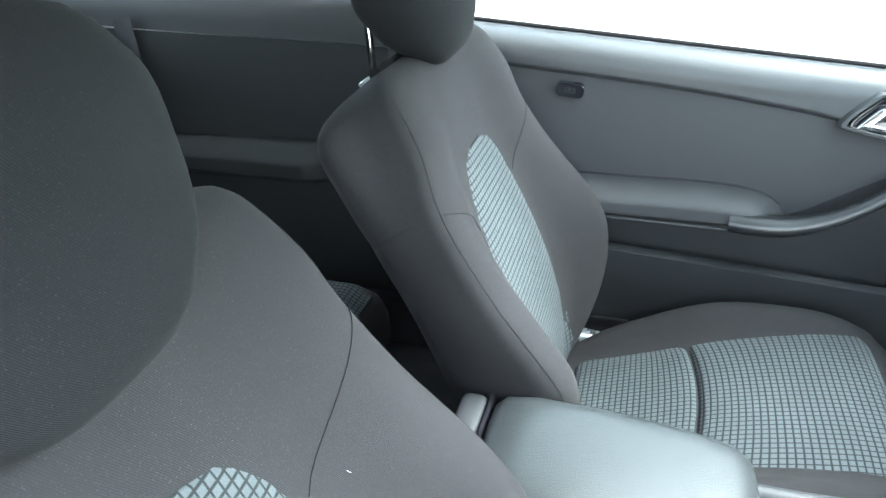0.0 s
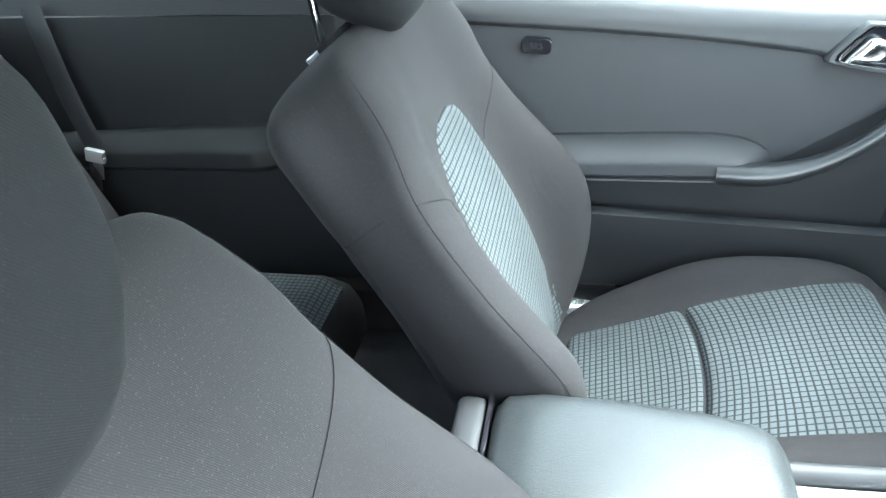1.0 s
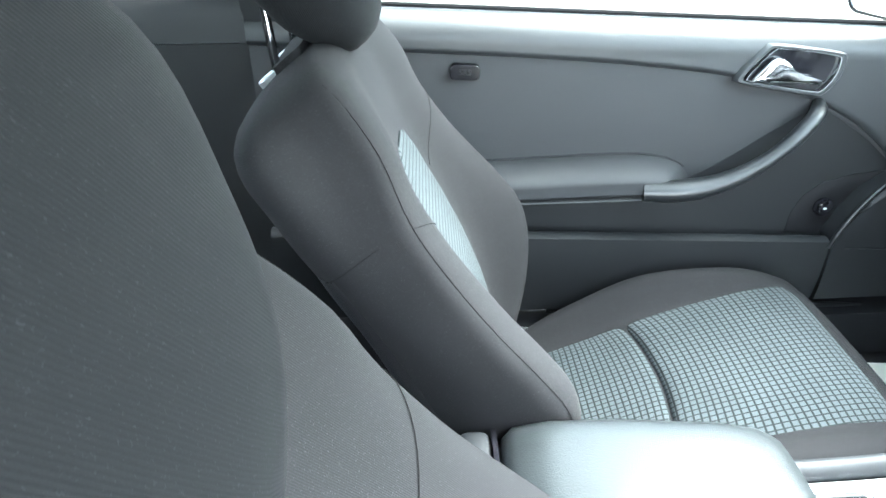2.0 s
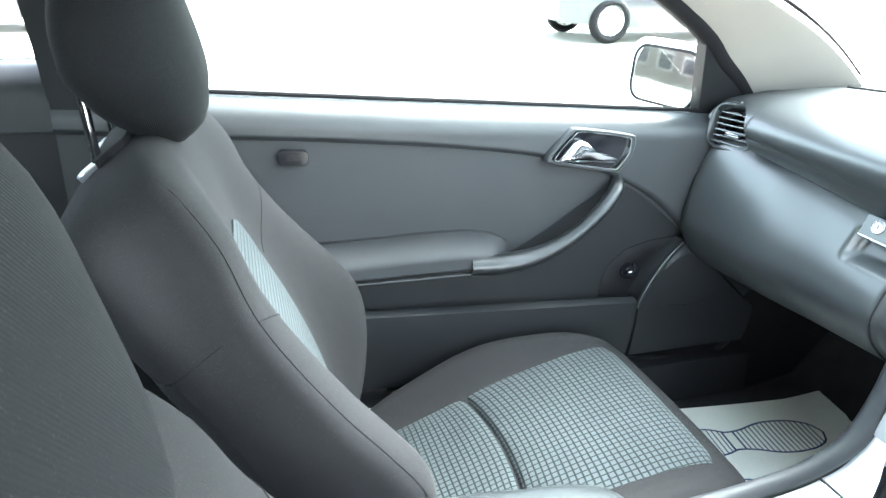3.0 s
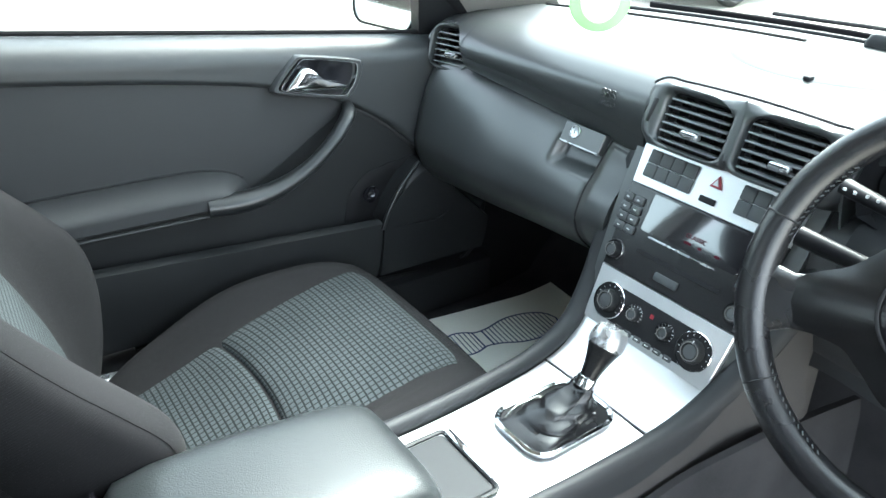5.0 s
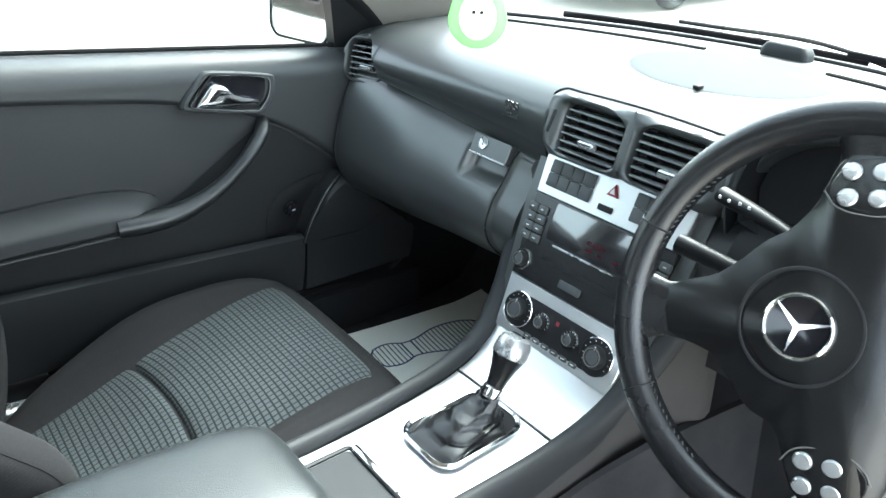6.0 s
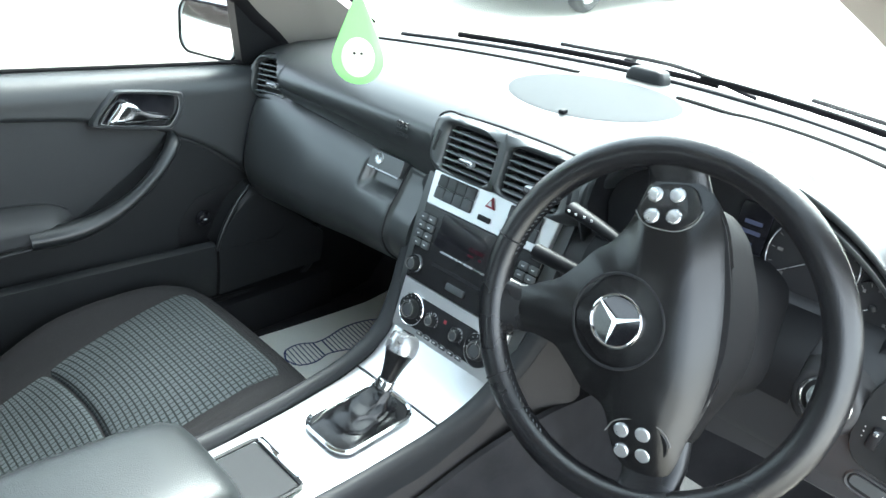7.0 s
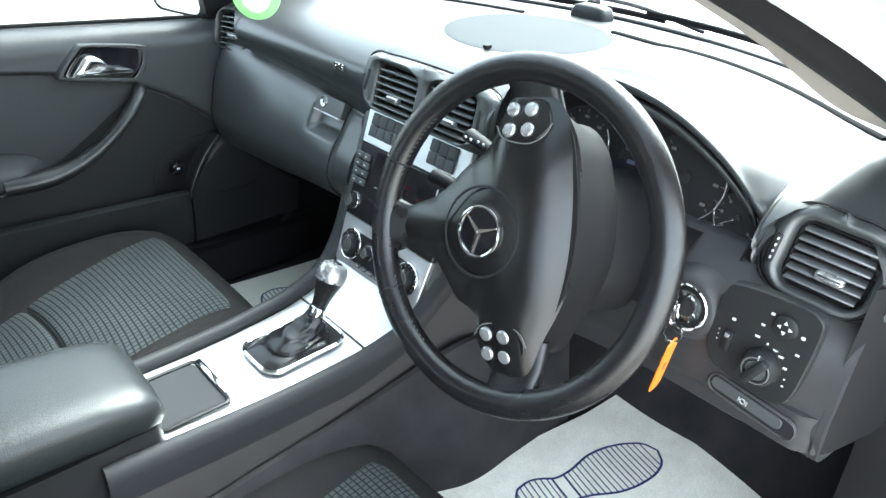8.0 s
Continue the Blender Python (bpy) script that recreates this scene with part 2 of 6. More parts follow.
def spline(x, pts):
    """A smooth curve through rows of (x, y, ...)."""
    p = np.array(pts, float)
    k = int(np.clip(np.searchsorted(p[:, 0], x) - 1, 0, len(p) - 2))
    m = np.gradient(p[:, 1:], p[:, 0], axis=0)
    h = p[k + 1, 0] - p[k, 0]
    s = float(np.clip((x - p[k, 0]) / h, 0, 1))
    r = ((1 + 2 * s) * (1 - s) ** 2 * p[k, 1:] + s * (1 - s) ** 2 * h * m[k] + s * s * (3 - 2 * s) * p[k + 1, 1:] + s * s * (s - 1) * h * m[k + 1])
    return float(r[0]) if len(r) == 1 else r


def along(pts, n):
    """n points spread along a smooth line through pts."""
    p = np.array(pts, float)
    d = np.r_[0, np.cumsum(np.linalg.norm(np.diff(p, axis=0), axis=1))]
    rows = np.c_[d, p]
    return [Vector(spline(s, rows)) for s in np.linspace(0, d[-1], n)]


def step(a, b, x):
    s = min(max((x - a) / (b - a), 0.0), 1.0)
    return s * s * (3 - 2 * s)


def loft(rings, closed=True, caps=True):
    bm = bmesh.new()
    rows = [[bm.verts.new(v) for v in ring] for ring in rings]
    k = len(rows[0])
    for a, b in zip(rows, rows[1:]):
        for i in range(k if closed else k - 1):
            bm.faces.new((a[i], a[(i + 1) % k], b[(i + 1) % k], b[i]))
    if caps and closed:
        bm.faces.new(rows[0])
        bm.faces.new(rows[-1])
    return bm


def sheet(fn, nu, nv, thick=0.0, way=(0, 0, -1), uv=False):
    """A grid of fn(u, v), u and v from 0 to 1, with a back at thick along way."""
    bm = bmesh.new()
    front = [[bm.verts.new(fn(i / nu, j / nv)) for j in range(nv + 1)] for i in range(nu + 1)]
    for i in range(nu):
        for j in range(nv):
            bm.faces.new((front[i][j], front[i + 1][j], front[i + 1][j + 1], front[i][j + 1]))
    if thick:
        w = Vector(way) * thick
        back = [[bm.verts.new(v.co + w) for v in row] for row in front]
        for i in range(nu):
            for j in range(nv):
                bm.faces.new((back[i][j], back[i][j + 1], back[i + 1][j + 1], back[i + 1][j]))
        rim = [(i, 0) for i in range(nu)] + [(nu, j) for j in range(nv)] + [(i, nv) for i in range(nu, 0, -1)] + [(0, j) for j in range(nv, 0, -1)]
        for (a, b), (c, d) in zip(rim, rim[1:] + rim[:1]):
            bm.faces.new((front[a][b], front[c][d], back[c][d], back[a][b]))
    return bm


def frame_at(origin, right, up):
    """A matrix whose x runs to the right, y up, and z towards the viewer of a panel."""
    r, u = Vector(right).normalized(), Vector(up).normalized()
    n = r.cross(u).normalized()
    u = n.cross(r)
    m = Matrix((r, u, n)).transposed().to_4x4()
    m.translation = origin
    return m


def rbox(size, bevel=0.003, m=None, segments=2):
    bm = bmesh.new()
    bmesh.ops.create_cube(bm, size=1.0)
    bmesh.ops.scale(bm, vec=size, verts=bm.verts)
    if bevel:
        bmesh.ops.bevel(bm, geom=bm.edges[:], offset=bevel, segments=segments, profile=0.5, affect="EDGES", clamp_overlap=True)
    if m is not None:
        bm.transform(m)
    return bm


def outline(w, h, r, n=6):
    """A rounded rectangle in x and y."""
    pts = []
    for cx, cy, a0 in ((w / 2 - r, h / 2 - r, 0), (-w / 2 + r, h / 2 - r, 90), (-w / 2 + r, -h / 2 + r, 180), (w / 2 - r, -h / 2 + r, 270)):
        for k in range(n + 1):
            a = radians(a0 + 90 * k / n)
            pts.append((cx + r * math.cos(a), cy + r * math.sin(a)))
    return pts


def plate(pts, z0, z1, m=None, chamfer=0.0015):
    """A plate with the outline pts, from z0 to z1, its upper edge eased."""
    c = Vector((sum(p[0] for p in pts) / len(pts), sum(p[1] for p in pts) / len(pts)))
    rings = [[(x, y, z0) for x, y in pts], [(x, y, z1 - chamfer) for x, y in pts]]
    if chamfer:
        top = []
        for x, y in pts:
            d = (c - Vector((x, y)))
            d = d.normalized() * min(chamfer, d.length * 0.3)
            top.append((x + d.x, y + d.y, z1))
        rings.append(top)
    bm = loft(rings)
    if m is not None:
        bm.transform(m)
    return bm


def bezel(w, h, r, width, z0, z1, m=None, n=6):
    """A raised rounded frame."""
    o, i = outline(w, h, r, n), outline(w - 2 * width, h - 2 * width, max(r - width, 0.001), n)
    half = [((a[0] + b[0]) / 2, (a[1] + b[1]) / 2) for a, b in zip(o, i)]
    bm = loft([[(x, y, z0) for x, y in o], [(x, y, (z0 + z1 * 2) / 3) for x, y in o], [(x, y, z1) for x, y in half], [(x, y, (z0 + z1 * 2) / 3) for x, y in i],
               [(x, y, z0) for x, y in i]], caps=False)
    if m is not None:
        bm.transform(m)
    return bm


def lathe(rows, n=28, m=None):
    """A turned form about z: rows of (radius, z)."""
    rings = [[(r * math.cos(2 * math.pi * k / n), r * math.sin(2 * math.pi * k / n), z) for k in range(n)] for r, z in rows]
    bm = loft(rings)
    if m is not None:
        bm.transform(m)
    return bm


def tube(pts, radius, n=12, count=0, flat=1.0, up=(0, 0, 1), caps=True):
    """A round or oval rod along pts; radius may be a function of 0..1."""
    p = along(pts, count) if count else [Vector(v) for v in pts]
    rings = []
    for i, c in enumerate(p):
        t = (p[min(i + 1, len(p) - 1)] - p[max(i - 1, 0)]).normalized()
        a = t.cross(Vector(up)).normalized()
        b = a.cross(t)
        r = radius(i / (len(p) - 1)) if callable(radius) else radius
        rings.append([c + r * (math.cos(q) * a + flat * math.sin(q) * b) for q in (2 * math.pi * k / n for k in range(n))])
    return loft(rings, caps=caps)


def torus(R, r, m=None, n=64, k=14, flat=1.0):
    rings = []
    for i in range(n):
        a = 2 * math.pi * i / n
        rings.append([((R + r * math.cos(b)) * math.cos(a), (R + r * math.cos(b)) * math.sin(a), flat * r * math.sin(b)) for b in (2 * math.pi * j / k for j in range(k))])
    bm = loft(rings + [rings[0]], caps=False)
    bmesh.ops.remove_doubles(bm, verts=bm.verts, dist=1e-6)
    if m is not None:
        bm.transform(m)
    return bm


def letters(name, text, size, m, material, parent, depth=0.0004):
    c = bpy.data.curves.new(name, "FONT")
    c.body, c.size, c.extrude, c.align_x, c.align_y = text, size, depth, "CENTER", "CENTER"
    o = bpy.data.objects.new(name, c)
    scene.collection.objects.link(o)
    bpy.context.view_layer.update()
    me = bpy.data.meshes.new_from_object(o)
    bpy.data.objects.remove(o)
    bm = bmesh.new()
    bm.from_mesh(me)
    bpy.data.meshes.remove(me)
    bm.transform(m)
    return part(name, bm, material, parent, smooth=0)


def joined(*parts_of):
    bm = bmesh.new()
    for b in parts_of:
        me = bpy.data.meshes.new("piece")
        b.to_mesh(me)
        b.free()
        bm.from_mesh(me)
        bpy.data.meshes.remove(me)
    return bm


# ---- ground and what stands outside ----
def ground_plane():
    bm = bmesh.new()
    r = 400
    bmesh.ops.create_grid(bm, x_segments=8, y_segments=8, size=r)
    ob = part("ground", bm, GROUNDM, smooth=0)
    return tagged(ob, "pale dusty concrete yard around the car", "ground", kind="structure")


ground_plane()


# ---- the car's own body ----
def belt(x):
    return 1.022 - 0.074 * x


def screen_x(y):
    return 1.385 - 0.50 * y * y


body = thing("car_body", "silver coupe body shell with pale grey lining", "car body", kind="structure")


def roof_point(u, v, drop=0.0):
    y = -0.60 + 1.20 * u
    x = 0.40 - 1.75 * v
    z = 1.475 - 0.055 * (y / 0.6) ** 2 - 0.06 * v * v - 0.03 * (1 - v) ** 4 - drop
    return (x - 0.12 * (y / 0.6) ** 2 * (1 - v), y, z)


part("roof_skin", sheet(lambda u, v: roof_point(u, v, -0.035), 14, 14, 0.01), SILVERPAINT, body)
part("headliner", sheet(lambda u, v: roof_point(u, v), 14, 14, 0.012, (0, 0, 1)), LINING, body, "pale grey woven headliner")


def pillar(s):
    """Screen pillar on one side: pale lining inside, black seal along the door, silver outside."""
    rows = [(0, 0.985, 0.735, 0.955, 1.13, 0.625, 1.010), (1, 0.92, 0.715, 1.020, 1.04, 0.600, 1.070), (2, 0.865, 0.700, 1.065, 0.95, 0.590, 1.125),
            (3, 0.783, 0.678, 1.135, 0.80, 0.575, 1.195), (4, 0.52, 0.640, 1.285, 0.55, 0.560, 1.315), (5, 0.24, 0.610, 1.400, 0.30, 0.550, 1.420)]
    rings = []
    for k in range(21):
        r = spline(5 * k / 20, rows)
        d, e = Vector(r[:3]), Vector(r[3:])
        rings.append([d, e, e + Vector((0.035, 0.05, 0.012)), d + Vector((0.045, 0.05, 0.022))])
    rings = [[Vector((v.x, s * v.y, v.z)) for v in r] for r in rings]
    bm = loft(rings)
    part("pillar_lining", bm, LINING, body, "pale grey screen pillar cover")
    seal = [r[0] + Vector((0.006, 0.020 * s, 0.000)) for r in rings]
    out = Vector((0.010, 0.012 * s, 0.006))
    part("pillar_skin", sheet(lambda u, v: rings[round(u * 20)][0].lerp(rings[round(u * 20)][3], min(2 * v, 1)).lerp(rings[round(u * 20)][2], max(2 * v - 1, 0)) + out * min(1, 0.3 + 2 * v), 20, 6, 0.004, (0, s, 0)), SOFTBLACK, body, "black outer pillar", 50)
    part("door_seal", tube(seal, 0.024, 10), RUBBER, body, "black rubber door seal")


def open_pillar():
    """Driver's screen pillar in the open doorway: lining edge, broad black seal, bright flange, silver skin."""
    rows = [(0, 1.15, 0.600, 1.005, 1.14, 0.650, 0.985, 1.10, 0.712, 0.985, 1.07, 0.738, 0.985), (1, 1.00, 0.556, 1.065, 0.95, 0.622, 1.080, 0.95, 0.700, 1.080, 0.92, 0.722, 1.080),
            (2, 0.82, 0.540, 1.156, 0.76, 0.602, 1.168, 0.76, 0.682, 1.170, 0.72, 0.700, 1.185), (3, 0.60, 0.530, 1.248, 0.60, 0.590, 1.240, 0.58, 0.662, 1.246, 0.55, 0.680, 1.258),
            (4, 0.46, 0.520, 1.300, 0.44, 0.574, 1.300, 0.41, 0.640, 1.310, 0.40, 0.660, 1.312), (5, 0.29, 0.510, 1.370, 0.27, 0.558, 1.370, 0.25, 0.615, 1.375, 0.24, 0.640, 1.375)]
    lines = [[], [], [], []]
    for k in range(31):
        r = spline(5 * k / 30, rows)
        for j in range(4):
            lines[j].append(Vector((r[3 * j], -r[3 * j + 1], r[3 * j + 2])))
    a, e, c, d = lines
    a = [v + Vector((-0.062, -0.026, 0.016)) for v in a]
    mid = Vector((0.03, -0.01, 0.03))
    part("pillar_lining", sheet(lambda u, v: a[round(u * 30)].lerp(e[round(u * 30)], v), 30, 4, 0.012, mid), LINING, body, "pale grey screen pillar cover", 60)
    part("door_seal", sheet(lambda u, v: e[round(u * 30)].lerp(c[round(u * 30)], v) - mid * (0.35 * math.sin(math.pi * v)), 30, 12, 0.010, mid), RUBBER, body, "broad black rubber door seal", 80)
    part("pillar_flange", tube([c[i].lerp(d[i], 0.5) for i in range(31)], 0.013, 12), SILVERPAINT, body, "silver door flange", 80)
    part("pillar_skin", sheet(lambda u, v: d[round(u * 30)] + Vector((0.06, -0.140, 0.0)) * v, 30, 4, 0.006, mid), SILVERPAINT, body, "silver outer pillar skin", 60)
    part("pillar_skin", sheet(lambda u, v: (a[round(u * 30)] + Vector((0.03, 0, 0.022))).lerp(d[round(u * 30)] + Vector((0.06, -0.140, 0.012)), v), 30, 4, 0.004, mid), SOFTBLACK, body, "black outer pillar", 60)


pillar(1)
open_pillar()

# windscreen
screen = part("windscreen", sheet(lambda u, v: (
    (screen_x(-0.62 + 1.24 * u) + 0.030) * (1 - v) + (0.37 - 0.12 * ((-0.62 + 1.24 * u) / 0.6) ** 2) * v + 0.05 * math.sin(math.pi * v) * 0.3,
    (-0.62 + 1.24 * u) * (1 - 0.08 * v), 1.030 + (0.435 - 0.06 * ((u - 0.5) * 2) ** 2) * v + 0.045 * math.sin(math.pi * v)), 16, 10, 0.004), GLASS, body, "clear windscreen")
screen.visible_shadow = False


def arm_pad(s, top, bottom, y0, deep):
    """A padded armrest swelling out of a side panel: top is a line of (x, z)."""
    def fn(u, v):
        x = top[0][0] + (top[-1][0] - top[0][0]) * u
        zt = spline(x, top)
        zb = min(bottom, zt - 0.006)
        w = step(0.0, 0.10, 1 - u) if deep > 0 else 1
        out = deep * (0.10 + 0.90 * math.sin(min(v / 0.55, 1) * math.pi / 2) ** 0.8) * w * (1 - 0.25 * step(0.86, 1.0, v))
        return (x, s * (y0 - out * (1 if v > 0 else 0.0)), zt - (zt - zb) * v)
    return sheet(fn, 60, 24, 0.012, (0, s, 0))


def side_of_body(s):
    # door pillar behind the front door, with the quarter panel and rear side glass
    b = [Vector((-0.255, 0.715 * s, 0.40)), Vector((-0.255, 0.712 * s, 0.95)), Vector((-0.265, 0.66 * s, 1.20)), Vector((-0.30, 0.60 * s, 1.42))]
    path = along(b, 14)
    rings = [[p + Vector((dx, s * dy, 0)) for dx, dy in ((0.045, -0.01), (0.045, 0.05), (-0.045, 0.05), (-0.045, -0.01))] for p in path]
    part("door_pillar", loft(rings), PLASTIC, body, "black trimmed middle pillar")
    part("roof_rail", tube([(0.30, 0.61 * s, 1.405), (-0.1, 0.62 * s, 1.425), (-0.6, 0.605 * s, 1.415), (-1.3, 0.57 * s, 1.35)], 0.035, 10, 20), LINING, body)
    part("sill", loft([[(x, s * 0.66, 0.33), (x, s * 0.665, 0.425), (x, s * 0.70, 0.435), (x, s * 0.80, 0.41), (x, s * 0.82, 0.28), (x, s * 0.75, 0.26)] for x in (-1.40, -0.40, 0.2, 0.75, 1.02)]),
         SOFTBLACK, body, "black plastic door sill cover")
    # quarter panel inside
    part("quarter_panel", sheet(lambda u, v: (-0.29 - 1.05 * u, s * (0.695 - 0.05 * u + 0.012 * math.sin(3 * v)), 0.29 + (0.692 + 0.03 * u) * v), 10, 10, 0.02, (0, s, 0)), PLASTIC, body, "black rear side panel")
    part("rear_armrest", arm_pad(s, [(-1.25, 0.772), (-0.75, 0.778), (-0.52, 0.783), (-0.45, 0.780), (-0.42, 0.765), (-0.405, 0.735)], 0.700, 0.690, 0.045), PLASTIC, body, "black moulded rear armrest", 60)
    part("quarter_ledge", sheet(lambda u, v: (-0.30 - 1.05 * u, s * spline(v, [(0, 0.748), (0.35, 0.718), (0.65, 0.692), (1, 0.684)]), 0.02 * u + spline(v, [(0, 1.082), (0.35, 1.074), (0.65, 1.048), (1, 0.986)])), 10, 12, 0.02, (0, s, -0.3)), PLASTIC, body, "black window ledge trim", 60)
    part("outer_skin", sheet(lambda u, v: (-0.30 - 1.2 * u, s * (0.80 - 0.03 * u), 0.3 + 0.78 * v), 6, 6, 0.01, (0, s, 0)), SILVERPAINT, body)
    q = part("rear_side_glass", sheet(lambda u, v: (-0.40 - 0.80 * u, s * (0.752 - 0.14 * v - 0.03 * u), 1.082 + 0.02 * u + (0.27 - 0.14 * u) * v), 6, 6, 0.004, (0, s, 0)), GLASS, body)
    q.visible_shadow = False


side_of_body(1)
side_of_body(-1)
part("tailgate", sheet(lambda u, v: (-1.45 + 0.12 * v * v, -0.66 + 1.32 * u, 0.3 + 0.80 * v), 8, 8, 0.02, (-1, 0, 0)), PLASTIC, body)
part("parcel_shelf", rbox((0.45, 1.25, 0.02), 0.005, pose(-1.22, 0, 0.98)), CARPET, body)
rear_glass = part("rear_glass", sheet(lambda u, v: (-1.40 + 0.12 * v, -0.58 + 1.16 * u, 1.08 + 0.21 * v), 6, 4, 0.004, (-1, 0, 0)), GLASS, body)
rear_glass.visible_shadow = False
part("bulkhead", sheet(lambda u, v: (1.22 + 0.10 * v, -0.72 + 1.44 * u, 0.28 + 0.66 * v), 8, 8, 0.03, (1, 0, 0)), CARPET, body)
part("door_seal", tube([(1.010, 0.694, 0.66), (1.010, 0.694, 0.602), (1.006, 0.694, 0.536), (0.991, 0.694, 0.472), (0.970, 0.692, 0.4395), (0.929, 0.690, 0.421), (0.826, 0.690, 0.426), (0.73, 0.690, 0.435), (0.2, 0.690, 0.450)], 0.0065, 8, 60), PLASTIC, body, "black rubber seal round the door opening", 60)
for s in (1, -1):
    part("foot_pillar", loft([[(0.99, s * 0.70, z), (1.30, s * 0.66, z), (1.30, s * 0.82, z), (0.99, s * 0.80, z)] for z in (0.30, 0.6, 0.96)]), COLUMN, body, "black footwell side trim")
    part("wing", loft([[(x, s * 0.74, 0.97 - 0.05 * (x - 1)), (x, s * 0.84, 0.90 - 0.05 * (x - 1)), (x, s * 0.86, 0.4), (x, s * 0.80, 0.4)] for x in (1.0, 1.5, 2.0, 2.3)]), SILVERPAINT, body)
part("bonnet", sheet(lambda u, v: (screen_x(-0.76 + 1.52 * u) + 0.12 + 0.95 * v, -0.76 + 1.52 * u, 0.985 - 0.05 * ((u - 0.5) * 2) ** 2 - 0.14 * v * v - 0.02 * v), 14, 10, 0.02), SILVERPAINT, body, "silver painted bonnet")
part("scuttle", sheet(lambda u, v: (screen_x(-0.68 + 1.36 * u) - 0.01 + 0.15 * v, -0.68 + 1.36 * u, 0.992 - 0.012 * v), 16, 3, 0.03), RUBBER, body, "black scuttle under the windscreen")
for y in (0.25, -0.40):
    part("washer_nozzle", rbox((0.03, 0.02, 0.012), 0.004, pose(screen_x(y) + 0.24, y, 0.984)), RUBBER, body)


def wiper(y0, y1, lift):
    w = thing("windscreen_wiper", "black windscreen wiper resting at the foot of the glass", "wiper", (screen_x(y0), y0, 1.03), "windscreen wipers")
    pts = [(screen_x(y) + 0.050 - 0.02 * k, y, 1.014 + lift + 0.008 * k) for k, y in ((i / 8, y0 + (y1 - y0) * i / 8) for i in range(9))]
    part("blade", tube(pts, 0.0042, 8, 0, 1.5), RUBBER, w)
    a = [Vector(p) + Vector((0.012, 0, 0.012)) for p in pts]
    part("arm", tube([(screen_x(y0) + 0.10, y0 - 0.06, 0.995), a[1], a[4], a[5]], 0.0042, 8, 14), SOFTBLACK, w)


wiper(-0.05, 0.52, 0.0)
wiper(-0.60, -0.02, 0.004)

# ---- floor ----
part("floor", sheet(lambda u, v: (-1.4 + 2.65 * u, -0.70 + 1.40 * v, 0.315 + 0.16 * step(0.955, 1.0, u)), 30, 6, 0.03), CARPET)
tagged(bpy.data.objects["floor"], "black carpet on the car floor", "floor", kind="structure")


def mat_point(x, y):
    return (x, y, 0.331 + 0.25 * max(x - 1.08, 0) ** 1.2 + 0.0025 * math.sin(9 * x + 4 * y) + 0.002 * math.sin(23 * y))


def paper_mat(xc, yc, turn, long, w, shoes, label, splay=0.0):
    mt = thing("paper_floor_mat", label, "floor mat", (xc, yc, 0.331), "paper floor mats")
    ca, sa = math.cos(radians(turn)), math.sin(radians(turn))

    def lay(x, y):
        return mat_point(xc + ca * x - sa * y, yc + sa * x + ca * y)
    part("paper", sheet(lambda u, v: lay(long * (u - 0.5), w * (v - 0.5)), 24, 20, 0.0012), USEDPAPER if yc < 0 else PAPER, mt)
    for cx, cy in shoes:
        # a printed shoe sole: an outline of sole and heel, striped across
        def half(u):
            return spline(u, [(0, 0.0), (0.03, 0.024), (0.10, 0.038), (0.22, 0.038), (0.30, 0.028), (0.40, 0.030), (0.60, 0.048), (0.78, 0.048), (0.90, 0.038), (0.965, 0.024), (0.99, 0.012), (1, 0.0)])
        L = 0.30
        cs, ss = math.cos(radians(splay)), math.sin(radians(splay))

        def foot(x, y, cx=cx, cy=cy):
            return lay(cx + cs * x - ss * y, cy + ss * x + cs * y)
        rim = [(u, half(u)) for u in np.linspace(0, 1, 34)]
        loop = rim + [(u, -h) for u, h in rim[::-1]][1:]
        for a, b, nm in ((0.0, 1.0, "sole_print"),):
            pts = [Vector(foot(L * (u - 0.5), h)) + Vector((0, 0, 0.0012)) for u, h in loop]
            bms = [tube(pts, 0.0022, 6, 0, 0.15)]
            for k in range(26):
                u = 0.04 + k * 0.036
                if 0.285 < u < 0.365 or u > 0.97:
                    continue
                h = half(u) - 0.002
                bms.append(tube([Vector(foot(L * (u - 0.5), q * h)) + Vector((0, 0, 0.0012)) for q in (-1, -0.5, 0, 0.5, 1)], 0.0013, 5, 0, 0.15))
            for u in (0.285, 0.365):
                h = half(u)
                bms.append(tube([Vector(foot(L * (u - 0.5), q * h)) + Vector((0, 0, 0.0012)) for q in (-1, 0, 1)], 0.0022, 5, 0, 0.15))
            part(nm, joined(*bms), INK, mt, "blue printed shoe sole")


paper_mat(0.882, 0.423, -6, 0.56, 0.40, [(0.045, 0.082), (0.045, -0.075)], "white paper floor mat with blue printed shoe soles")
paper_mat(0.889, -0.413, -8, 0.55, 0.40, [(0.062, 0.071), (0.050, -0.084)], "white paper floor mat with blue shoe soles, smudged with dirt", -7)


